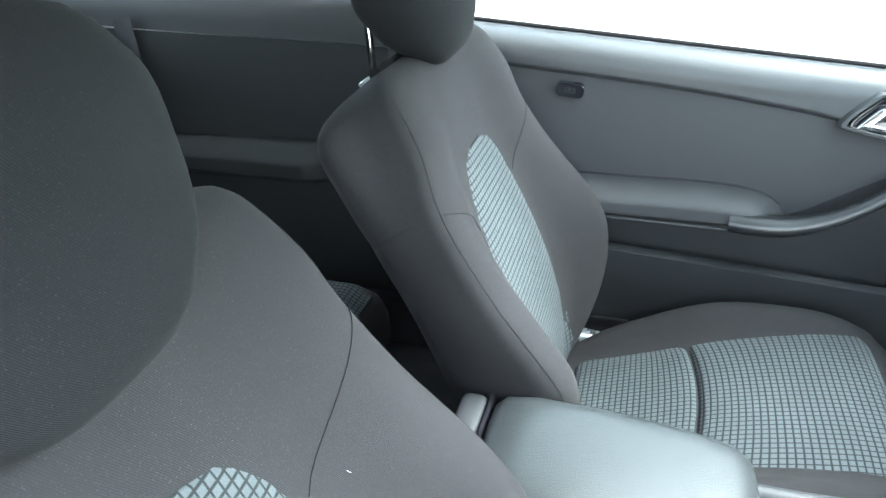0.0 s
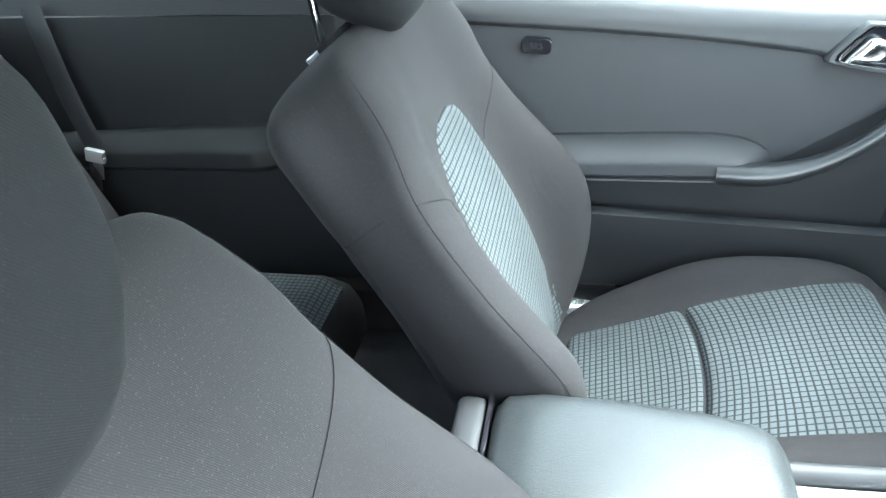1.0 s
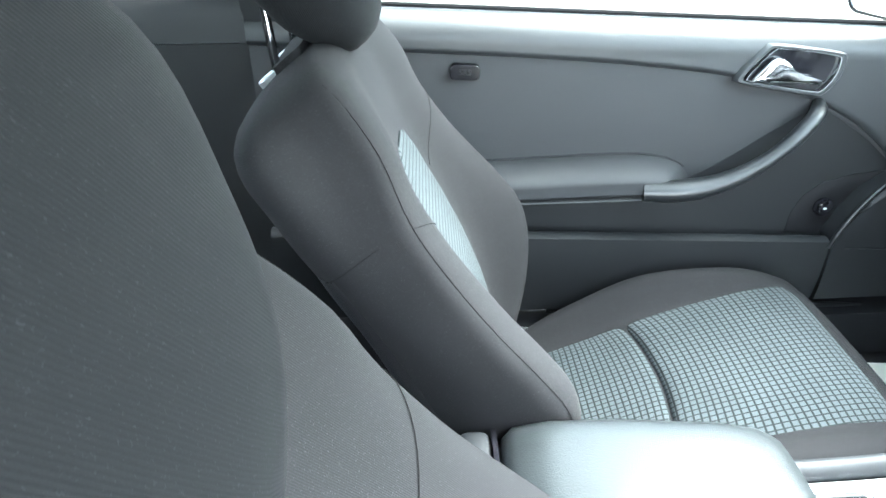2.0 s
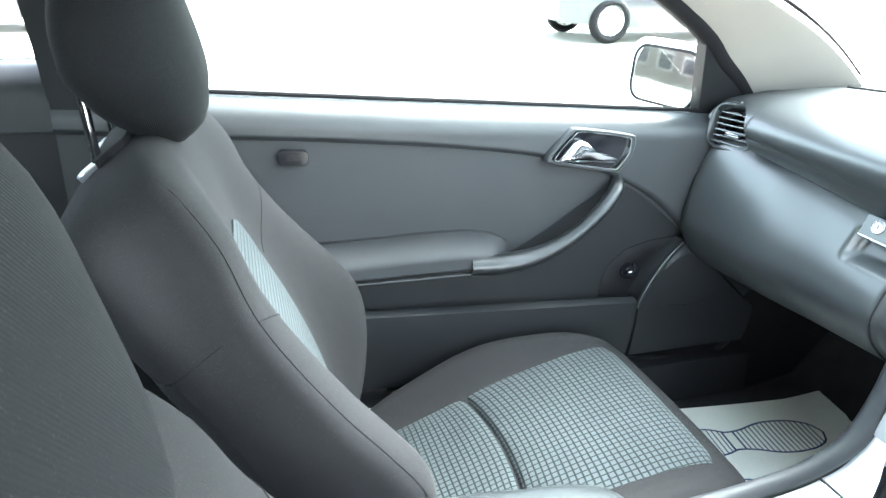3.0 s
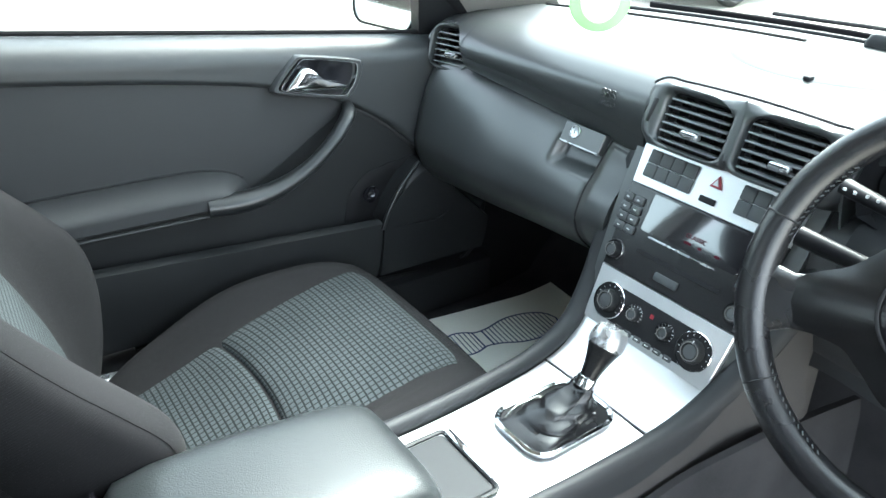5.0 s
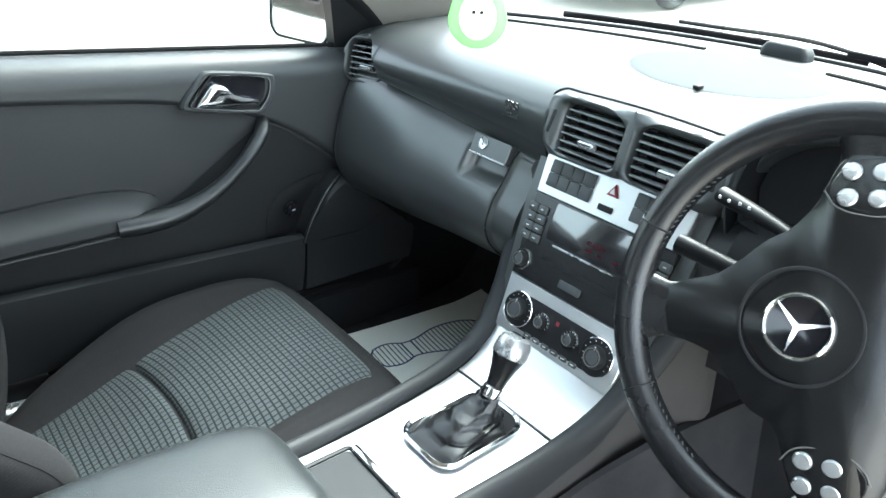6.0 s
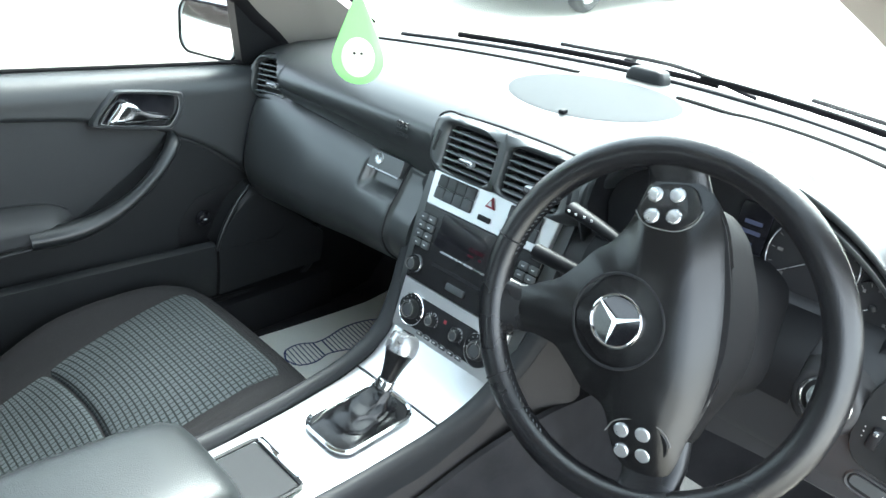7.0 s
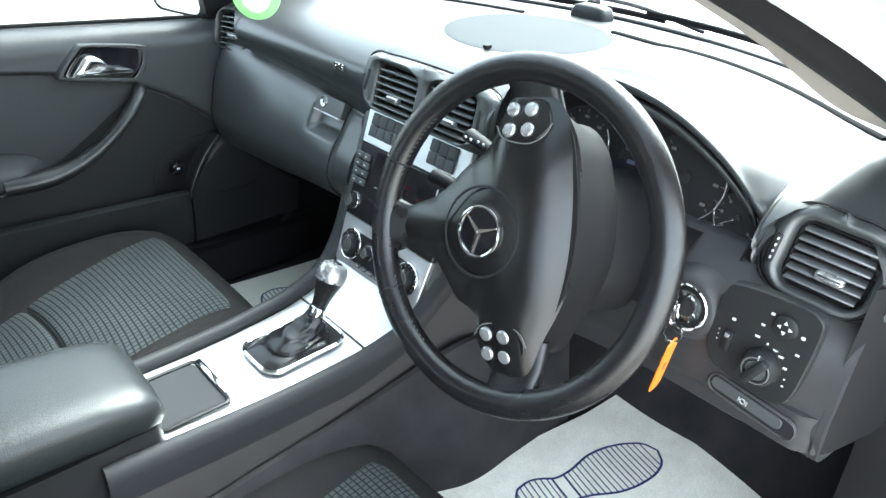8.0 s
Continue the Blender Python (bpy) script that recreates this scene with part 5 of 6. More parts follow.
def knob(m, r, h, ring, parent, label):
    """A turned knob; ring: the radius of its bright surround over its own, 0 for none."""
    if ring:
        R = r * ring
        part("knob_ring", lathe([(R, 0), (R, 0.0035), (R * 0.965, 0.0045), (R * 0.93, 0.0035), (R * 0.93, 0.002), (0.001, 0.002)], 40, m), CHROME, parent, "chrome ring")
        part("knob_scale", lathe([(R * 0.925, 0.002), (R * 0.925, 0.0028), (0.001, 0.0028)], 32, m), SOFTBLACK, parent, "black printed scale")
        if ring > 1.4:
            for q in range(-120, 121, 24):
                part("scale_mark", rbox((0.0008, 0.0022, 0.0004), 0, m @ pose(-R * 0.80 * math.sin(radians(q)), R * 0.80 * math.cos(radians(q)), 0.0029, 0, 0, q)), WHITEMARK, parent)
    k = part("knob", lathe([(r * 0.98, 0), (r, 0.002), (r * 0.92, h * 0.8), (r * 0.84, h), (r * 0.62, h), (r * 0.58, h - 0.0015), (0.001, h - 0.0015)], 30, m), PLASTIC, parent, label)
    part("knob_face", lathe([(r * 0.60, h - 0.002), (r * 0.56, h - 0.0005), (0.001, h)], 24, m), BUTTON, k)
    part("knob_trim", torus(r * 0.74, 0.0009, m @ pose(0, 0, h), 28, 6), GREYPLAST, k)
    part("knob_mark", rbox((0.0012, r * 0.3, 0.001), 0, m @ pose(0, r * 0.78, h - 0.0004)), WHITEMARK, k)
    return k


for s in (-1, 1):
    knob(STACK @ pose(s * 0.1050, 0.072, 0.003), 0.0120, 0.013, 1.32, radio, "black radio knob")
recess = plate(outline(0.198, 0.054, 0.026, 10), 0, 0.0045, STACK @ pose(0, 0.0, 0.0))
part("heater_recess", recess, SOFTBLACK, clim, "black heater control strip")
for x, r in ((-0.0765, 0.0172), (0.0765, 0.0172)):
    knob(STACK @ pose(x, 0.001, 0.004), r, 0.014, 1.62, clim, "large black temperature knob")
for x in (-0.0280, 0.0280):
    knob(STACK @ pose(x, 0.002, 0.004), 0.0100, 0.012, 1.5, clim, "small black heater knob")
for k in range(6):
    part("heater_key", rbox((0.014, 0.008, 0.004), 0.002, STACK @ pose(-0.045 + 0.018 * k, -0.028, 0.004)), BUTTON, clim)
    part("key_mark", rbox((0.006, 0.0015, 0.0005), 0, STACK @ pose(-0.045 + 0.018 * k, -0.028, 0.0063)), WHITEMARK, clim)
part("red_mark", rbox((0.006, 0.006, 0.0005), 0, STACK @ pose(-0.002, 0.012, 0.0048)), RED, clim)
# switch panel keys
for s in (-1, 1):
    for c in range(4 if s < 0 else 3):
        for r in range(2):
            part("switch_key", rbox((0.0202, 0.0200, 0.006), 0.0018, STACK @ pose(-0.102 + 0.0206 * c if s < 0 else 0.052 + 0.0206 * c, 0.1985 + 0.0205 * r, 0.0055)), BUTTON, top_panel)
hz = STACK @ pose(0.004, 0.2165, 0.004)
tri_o = [(-0.011, -0.008), (0.011, -0.008), (0.0, 0.012)]
part("hazard_key", plate([(x * 0.85, y * 0.85) for x, y in tri_o], 0, 0.004, hz, 0.001), RED, top_panel, "red triangle hazard switch")
part("hazard_core", plate([(x * 0.45, y * 0.45) for x, y in tri_o], 0.003, 0.0048, hz, 0.0005), SATIN, top_panel)
part("airbag_lamp", rbox((0.026, 0.009, 0.003), 0.002, STACK @ pose(0.000, 0.1905, 0.005)), SOFTBLACK, top_panel, "dark warning lamp strip")

# ---- centre console ----
con = thing("centre_console", "dark grey centre console with brushed silver deck", "console", (0.5, 0, 0.33))
DECK = [(0.34, 0.603), (0.45, 0.600), (0.56, 0.602), (0.64, 0.607), (0.672, 0.612)]


def deck_half(x):
    return spline(x, [(0.30, 0.082), (0.45, 0.086), (0.60, 0.094), (0.672, 0.100), (0.76, 0.112)])


part("silver_deck", sheet(lambda u, v: (0.345 + 0.319 * u, deck_half(0.345 + 0.319 * u) * (2 * v - 1), spline(0.345 + 0.319 * u, DECK) - 0.002 * (2 * v - 1) ** 2), 26, 12, 0.012), SILVER, con, "brushed silver console deck", 60)
part("silver_lid", sheet(lambda u, v: (0.668 + 0.084 * u, deck_half(0.668 + 0.084 * u) * (2 * v - 1), 0.611 + 0.044 * u * u + 0.002 * u), 12, 12, 0.012), SILVER, con, "brushed silver ashtray lid", 60)
part("deck_joint", rbox((0.003, 0.2, 0.004), 0, pose(0.666, 0, 0.6075)), SOFTBLACK, con)


def rail(s):
    path = [(0.880, 0.152, 0.905), (0.850, 0.160, 0.835), (0.812, 0.149, 0.755), (0.774, 0.134, 0.690), (0.730, 0.122, 0.645), (0.660, 0.113, 0.620), (0.56, 0.106, 0.609), (0.45, 0.100, 0.606), (0.36, 0.096, 0.608), (0.26, 0.094, 0.612)]
    pts = along([(x, y * s, z) for x, y, z in path], 50)
    rings = []
    for i, c in enumerate(pts):
        t = (pts[min(i + 1, 49)] - pts[max(i - 1, 0)]).normalized()
        up = t.cross(Vector((0, 1, 0))).normalized()
        up = up if up.dot(Vector((-0.5, 0, 0.87))) > 0 else -up
        a = Vector((0, s, 0))
        w = spline(i / 49, [(0, 0.020), (0.3, 0.018), (0.5, 0.013), (1.0, 0.012)])
        prof = ((-1.0, -0.6), (-0.95, 0.15), (-0.55, 0.75), (0.0, 1.0), (0.6, 0.8), (1.0, 0.2), (1.15, -1.2), (1.25, -5.0))
        rings.append([c + a * (w * p) + up * (0.011 * q) for p, q in prof])
    part("rail", loft(rings), RAIL, con, "smooth dark side rail", 60)
    low = []
    for i, c in enumerate(pts):
        y = c.y + s * spline(i / 49, [(0, 0.020), (0.3, 0.018), (0.5, 0.013), (1.0, 0.012)])
        low.append([(c.x, y, c.z - 0.012), (c.x + 0.004, y + s * 0.004, c.z - 0.06), (c.x + 0.05, y + s * 0.012, 0.33), (c.x + 0.05, y - s * 0.08, 0.33), (c.x, y - s * 0.08, c.z - 0.02)])
    part("side_wall", loft(low), SIDEWALL, con, "grey carpeted console side", 60)


rail(1)
rail(-1)


def carpet_point(u, v):
    x = 0.25 + 0.80 * u
    y, top = spline(x, [(0.25, 0.128, 0.49), (0.45, 0.132, 0.52), (0.60, 0.143, 0.545), (0.70, 0.154, 0.572), (0.78, 0.186, 0.615), (0.905, 0.190, 0.600), (1.05, 0.190, 0.570)])
    return (x, -y - 0.004 * math.sin(min(1, 8 * v) * math.pi / 2) - 0.03 * v, top + (0.31 - top) * v)


part("side_carpet", sheet(carpet_point, 60, 16, 0.01, (0, 1, 0)), CARPET, con, "black carpet along the console foot", 60)
# cubby with a roller cover
part("cubby_frame", bezel(0.105, 0.125, 0.010, 0.006, 0.0, 0.004, frame_at((0.400, 0.0, 0.6035), (1, 0, -0.01), (0, 1, 0))), PLASTIC, con)
part("cubby_cover", plate(outline(0.096, 0.112, 0.006), -0.003, 0.0015, frame_at((0.398, 0, 0.6035), (1, 0, -0.01), (0, 1, 0))), RAIL, con, "dark grey cubby cover")
part("cubby_grip", rbox((0.010, 0.100, 0.010), 0.003, pose(0.452, 0.004, 0.606), 2), CHROME, con, "bright edged cubby handle")

# armrest box
ab = thing("console_armrest", "black grained leather armrest box on the console", "armrest", (0.18, 0, 0.60))


def arm_ring(x, w, zt, zb, k=40):
    zc, hh = (zt + zb) / 2, (zt - zb) / 2
    return [(x, w * math.copysign(abs(math.cos(a)) ** 0.42, math.cos(a)), zc + hh * math.copysign(abs(math.sin(a)) ** 0.5, math.sin(a)) + (0.006 * (1 - abs(math.cos(a)) ** 2) if math.sin(a) > 0 else 0)) for a in (2 * math.pi * i / k for i in range(k))]


lid_rows = [(0.046, 0.060, 0.690, 0.665), (0.050, 0.078, 0.702, 0.654), (0.062, 0.088, 0.711, 0.648), (0.10, 0.092, 0.715, 0.645), (0.18, 0.093, 0.712, 0.640), (0.28, 0.092, 0.702, 0.635), (0.325, 0.090, 0.692, 0.632), (0.345, 0.085, 0.680, 0.634), (0.353, 0.075, 0.668, 0.640), (0.355, 0.06, 0.658, 0.645)]
part("lid", loft([arm_ring(*spline(0, [(0, *r), (1, *r)])) for r in lid_rows]), ARMLEATHER, ab, "padded black leather lid", 60)
part("box", loft([[(0.16 + x, y, z) for x, y in outline(0.375, 0.172 + d, 0.02)] for z, d in ((0.33, 0.03), (0.55, 0.012), (0.640, 0.0))]), PLASTIC, ab, "black plastic box")
part("lid_hinge", rbox((0.036, 0.168, 0.074), 0.012, pose(0.021, 0, 0.668), 3), RAIL, ab, "satin black hinge block")
part("hinge_strip", rbox((0.006, 0.164, 0.058), 0.002, pose(0.042, 0, 0.676)), GLOSS, ab, "gloss black strip by the hinge")
part("rear_ashtray", rbox((0.05, 0.11, 0.05), 0.01, pose(-0.02, 0, 0.645), 2), GLOSS, ab, "glossy rear ashtray")
part("ashtray_trim", bezel(0.05, 0.09, 0.012, 0.006, 0, 0.004, frame_at((-0.02, 0, 0.670), (1, 0, 0), (0, 1, 0))), CHROME, ab)

# gear lever
gear = thing("gear_lever", "leather gear lever with a silver capped knob", "gear lever", (0.585, 0, 0.60))
gm = frame_at((0.590, -0.002, 0.607), (1, 0, 0.03), (0, 1, 0))
part("lever_frame", bezel(0.150, 0.108, 0.030, 0.007, 0, 0.006, gm, 8), CHROME, gear, "chrome lever surround")
part("lever_tray", plate(outline(0.138, 0.096, 0.026, 8), 0, 0.002, gm), SOFTBLACK, gear)
part("shift_scale", rbox((0.085, 0.010, 0.002), 0.001, gm @ pose(0.0, 0.036, 0.003)), GLOSS, gear)
for k in range(4):
    part("scale_mark", rbox((0.005, 0.003, 0.0006), 0, gm @ pose(-0.03 + 0.02 * k, 0.036, 0.0044)), WHITEMARK, gear)
rings = []
for f in np.linspace(0, 1, 22):
    c = Vector((0.580, -0.004, 0.609)).lerp(Vector((0.628, -0.012, 0.655)), f)
    w, d = 0.050 * (1 - f) ** 1.25 + 0.014, 0.033 * (1 - f) ** 1.3 + 0.013
    fold = (0.0028 * math.sin(f * 26) * (1 - f) + 0.0012 * math.sin(f * 61)) * step(0, 0.15, f)
    rings.append([c + Vector((math.copysign(abs(math.cos(a)) ** (1 - 0.4 * (1 - f)), math.cos(a)) * (w + fold + 0.003 * math.sin(3 * a + 8 * f)), math.copysign(abs(math.sin(a)) ** (1 - 0.4 * (1 - f)), math.sin(a)) * (d + fold + 0.003 * math.sin(5 * a - 6 * f)), 0.004 * f * math.sin(2 * a + 5 * f))) for a in (2 * math.pi * i / 36 for i in range(36))])
part("gaiter", loft(rings), LEATHER, gear, "creased black leather gaiter", 70)

tilt = Matrix.Translation((0.629, -0.012, 0.654)) @ Vector((0.50, 0.02, 0.86)).to_track_quat("Z", "Y").to_matrix().to_4x4()
part("collar", lathe([(0.0145, -0.004), (0.0150, 0), (0.0145, 0.010), (0.012, 0.012)], 24, tilt), CHROME, gear, "chrome collar")
part("grip", lathe([(0.0120, 0.010), (0.0135, 0.022), (0.0168, 0.038), (0.0212, 0.052), (0.0232, 0.058)], 28, tilt), LEATHER, gear, "black leather grip")
part("cap", lathe([(0.0236, 0.057), (0.0246, 0.064), (0.0238, 0.075), (0.0200, 0.084), (0.012, 0.0875), (0.001, 0.0882)], 28, tilt), SATIN, gear, "polished silver cap")
part("cap_badge", plate(outline(0.024, 0.013, 0.005), 0.0850, 0.0888, tilt), GLOSS, gear)

# ---- driver's side of the dashboard ----
ring_in = [binnacle_arc(k / 30) for k in range(31)] + [(-0.560, 0.915), (-0.50, 0.905), (-0.37, 0.902), (-0.24, 0.905), (-0.180, 0.918)]
part("cluster_surround", loft([[(x, -0.37 + (y + 0.37) * k, 0.94 + (z - 0.94) * k) for y, z in ring_in] for x, k in ((0.848, 0.985), (0.862, 0.955), (0.905, 0.94))], caps=False), SOFTBLACK, dash, "black instrument surround", 50)
cl = frame_at((0.886, -0.37, 0.985), (0, -1, 0), (0.20, 0, 1))
part("cluster_face", loft([[(x + 0.20 * (z - 0.985), -0.37 + (y + 0.37) * 0.93, 0.94 + (z - 0.94) * 0.93) for y, z in ring_in] for x in (0.888, 0.896)]), SOFTBLACK, dash, "black instrument face")
for x, y, r in ((-0.070, -0.012, 0.046), (0.088, -0.010, 0.054), (0.163, -0.034, 0.030)):
    d = cl @ pose(x, y, 0.0)
    dial = part("dial", lathe([(r, 0), (r, 0.003), (r * 0.97, 0.0035), (r * 0.96, 0.001), (0.001, 0.001)], 40, d), SOFTBLACK, dash, "round black dial")
    part("dial_ring", tube([d @ Vector((r * 0.95 * math.cos(q), r * 0.95 * math.sin(q), 0.0035)) for q in np.linspace(radians(150), radians(395), 50)], 0.0007, 6), SATIN, dial, "thin bright arc")
    for k in range(13):
        a = radians(220 - 260 * k / 12)
        part("tick", rbox((0.0045, 0.0009, 0.0004), 0, d @ pose(math.cos(a) * r * 0.86, math.sin(a) * r * 0.86, 0.0016, 0, 0, math.degrees(a))), GREYPLAST, dial)
        if k % 2 == 0:
            part("digit_bar", rbox((0.0065 if r > 0.04 else 0.003, 0.0036, 0.0004), 0, d @ pose(math.cos(a) * r * 0.70, math.sin(a) * r * 0.70, 0.0016)), GREYPLAST, dial)
    part("needle", rbox((r * 0.7, 0.0012, 0.001), 0, d @ pose(-0.35 * r, -0.25 * r, 0.003, 0, 0, 35)), SATIN, dial)
    part("needle_hub", lathe([(r * 0.14, 0.001), (r * 0.13, 0.005), (0.001, 0.006)], 20, d), PLASTIC, dial)
ds = cl @ pose(0.012, -0.010, 0.003)
part("trip_display", plate(outline(0.040, 0.090, 0.004), -0.004, 0.0008, ds), GLOSS, dash, "dark trip display")
for y, w in ((0.021, 0.022), (0.009, 0.024), (-0.006, 0.012), (-0.024, 0.026), (-0.034, 0.022)):
    part("display_bar", rbox((w, 0.0050, 0.0005), 0, ds @ pose(0, y, 0.0012)), CLUSTERGLOW, dash)


def knee_point(u, v):
    y = -0.130 - 0.575 * u
    rows = [(0, 0.870, 0.935), (0.12, 0.842, 0.915), (0.28, 0.806, 0.890), (0.55, 0.796, 0.82), (0.72, 0.800, 0.775), (0.84, 0.822, 0.742), (1.0, 0.93, 0.715)]
    x, z = spline(v, rows)
    out = 0.03 * step(0.80, 1.0, u)
    drop = 0.035 * (1 - step(0.0, 0.5, u)) * v
    return (x + out * (1 - v) + 0.045 * (1 - step(0.05, 0.35, u)), y, z - drop)


part("knee_panel", sheet(knee_point, 44, 36, 0.02, (1, 0, 0)), KNEE, dash, "dark grey driver's lower dash", 60)
# ledge over the knee panel, its shade behind the wheel put into the colour
part("lower_surround", sheet(lambda u, v: (spline(v, [(0, 0.895), (0.35, 0.834), (0.7, 0.796), (1, 0.786)]) + 0.035 * (1 - step(0.0, 0.3, u)), -0.19 - 0.315 * u, spline(v, [(0, 0.936), (0.35, 0.920), (0.7, 0.893), (1, 0.850)])), 24, 16, 0.004, (1, 0, 0)), COLUMN, dash, "dark ledge under the instruments", 60)


def lower_point(u, v):
    """Hard lower edge of the driver's side, turning forward at its outer corner."""
    y = -0.14 - 0.563 * u
    bottom = spline(y, [(-0.703, 0.756), (-0.60, 0.757), (-0.50, 0.754), (-0.42, 0.746), (-0.30, 0.726), (-0.14, 0.690)])
    top = 0.808 - 0.055 * (1 - step(0.0, 0.5, u))
    turn = step(0.90, 1.0, v)
    return (0.7985 + 0.055 * (1 - step(0.05, 0.35, u)) + 0.012 * turn + 0.012 * step(0.96, 1.0, u), y, top + (bottom - top) * v)


part("knee_lower", sheet(lower_point, 60, 20, 0.012, (1, 0, 0)), KNEE, dash, "grey lower knee cover", 60)
part("end_cap", loft([[(0.806 + 0.03 * k, -0.698, z), (1.05, -0.698, z), (1.05, -0.740, z), (0.90 + 0.02 * k, -0.728, z), (0.835 + 0.03 * k, -0.712, z)] for z, k in ((0.757, 0), (0.80, 0), (0.88, 0.4), (0.955, 1))]), COLUMN, dash, "black dash end cover")
# light switch panel
lp = frame_at((0.793, -0.629, 0.867), (0.0, -1, 0), (0.08, 0, 1))
lpp = [(-0.054, 0.050), (-0.040, 0.060), (0.030, 0.064), (0.046, 0.058), (0.050, 0.046), (0.044, -0.030), (0.036, -0.050), (0.020, -0.056), (-0.040, -0.048), (-0.056, -0.034), (-0.060, -0.010)]
light = part("light_panel", plate(rounded(lpp), -0.01, 0.003, lp), PLASTIC, dash, "black light switch panel with white symbols")
knob(lp @ pose(0.006, -0.016, 0.003), 0.0195, 0.018, 0, light, "round black light switch")
part("knob_bar", rbox((0.010, 0.034, 0.012), 0.003, lp @ pose(0.006, -0.016, 0.022, 0, 0, -30)), PLASTIC, light)
part("mirror_pad", lathe([(0.0125, 0), (0.0125, 0.004), (0.011, 0.005), (0.001, 0.005)], 24, lp @ pose(0.016, 0.036, 0.003)), PLASTIC, light)
for k in range(4):
    a = radians(90 * k)
    part("arrow", plate([(-0.0022, 0), (0.0022, 0), (0, 0.004)], 0, 0.0006, lp @ pose(0.016, 0.036, 0.008, 0, 0, 90 * k) @ pose(0, 0.004, 0), 0), WHITEMARK, light)
part("dimmer", rbox((0.011, 0.026, 0.008), 0.003, lp @ pose(-0.036, -0.008, 0.004, 0, 0, -6)), SOFTBLACK, light, "ribbed level wheel")
part("dimmer_tab", rbox((0.005, 0.005, 0.004), 0.001, lp @ pose(-0.036, 0.000, 0.009)), SATIN, light)
for x, y, w, h in ((-0.036, 0.018, 0.006, 0.005), (0.000, 0.043, 0.006, 0.005), (-0.006, 0.027, 0.006, 0.004), (0.034, 0.032, 0.006, 0.006), (0.034, 0.012, 0.006, 0.004), (-0.008, 0.012, 0.008, 0.004), (0.004, 0.009, 0.003, 0.004),
                   (0.013, 0.006, 0.007, 0.003), (0.020, 0.002, 0.008, 0.004), (0.027, -0.008, 0.006, 0.004), (0.030, -0.020, 0.003, 0.003), (0.030, -0.028, 0.003, 0.003), (-0.048, 0.0, 0.002, 0.002), (-0.048, -0.006, 0.002, 0.002), (-0.048, -0.012, 0.002, 0.002)):
    part("symbol", rbox((0.66 * w, 0.60 * h, 0.0008), 0.0002, lp @ pose(x, y, 0.0034)), WHITEMARK, light)
# parking brake release
pbm = frame_at((0.7955, -0.632, 0.7905), (0, -1, -0.13), (0.02, 0, 1))
part("brake_recess", plate(outline(0.100, 0.022, 0.010, 8), -0.008, 0.0012, pbm), SOFTBLACK, dash)
part("brake_rim", bezel(0.106, 0.028, 0.013, 0.004, -0.002, 0.0022, pbm, 8), KNEE, dash)
br = part("brake_release", plate(outline(0.084, 0.015, 0.006), 0, 0.0025, pbm @ pose(-0.0055, 0.0015, 0), 0.001), BUTTON, dash, "dark grey parking brake release handle")
part("brake_mark", torus(0.003, 0.0005, pbm @ pose(-0.008, 0.001, 0.0036), 20, 6), WHITEMARK, br)
for k in (-1, 1):
    part("brake_mark", rbox((0.0008, 0.006, 0.0005), 0, pbm @ pose(-0.008 + k * 0.0048, 0.001, 0.0036)), WHITEMARK, br)
# ignition with key and tag
ig = frame_at((0.792, -0.538, 0.873), (0, -1, 0), (0.15, 0, 1))
part("ignition_boss", lathe([(0.046, -0.02), (0.040, -0.006), (0.034, 0.002), (0.030, 0.004), (0.026, 0.004), (0.0255, -0.002), (0.001, -0.002)], 36, ig), KNEE, dash)
part("ignition_ring", lathe([(0.0270, 0.003), (0.0275, 0.0055), (0.0262, 0.0066), (0.0248, 0.0055), (0.0245, 0.002)], 48, ig), CHROME, dash, "chrome ignition ring")
part("ignition_face", lathe([(0.0245, 0), (0.0238, 0.003), (0.019, 0.0036), (0.018, 0.0022), (0.012, 0.0022), (0.0115, 0.0045), (0.001, 0.0045)], 36, ig), COLUMN, dash, "black ignition socket")
key = thing("car_key", "ignition key with a split ring and an orange tag", "key", (0.77, -0.527, 0.85))
part("key_head", loft([[ig @ Vector((x * k - 0.005, y * k - 0.006, z)) for x, y in outline(0.011, 0.026, 0.005)] for k, z in ((0.6, 0.002), (1, 0.010), (1, 0.024), (0.7, 0.028))]), CHROME, key, "chrome key head")
part("split_ring", torus(0.010, 0.0012, frame_at((0.764, -0.543, 0.852), (0.3, -1, 0), (0.4, 0, 1)), 32, 6), CHROME, key, "steel split ring")
tag = frame_at((0.762, -0.541, 0.806), (0.95, 0.05, 0.0), (0.05, -0.16, 1))
part("tag", plate([(-0.011, -0.030), (-0.009, -0.037), (0.004, -0.037), (0.010, -0.030), (0.011, 0.034), (0.005, 0.041), (-0.003, 0.041), (-0.010, 0.034)], -0.0008, 0.0008, tag, 0.0003), ORANGE, key, "orange plastic key tag")
part("tag_mark", rbox((0.004, 0.010, 0.0004), 0, tag @ pose(0, 0, 0.0009)), RED, key)

# ---- steering wheel ----
wheel = thing("steering_wheel", "black leather steering wheel turned a quarter", "steering wheel", (0.70, -0.372, 0.92))
face = Vector((-0.928, -0.090, 0.363)).normalized()
side_w = Vector((0, 0, 1)).cross(face).normalized()
up_w = face.cross(side_w)
TURN = radians(15)
wx = side_w * math.cos(TURN) + up_w * math.sin(TURN)
wy = up_w * math.cos(TURN) - side_w * math.sin(TURN)
WM = frame_at((0.660, -0.381, 0.939), wx, wy)  # x: away from the third spoke, y: towards the upper pad of keys, z: towards the driver
part("rim", torus(0.1840, 0.0168, WM, 96, 18, 0.92), LEATHER, wheel, "grained black leather rim", 80)
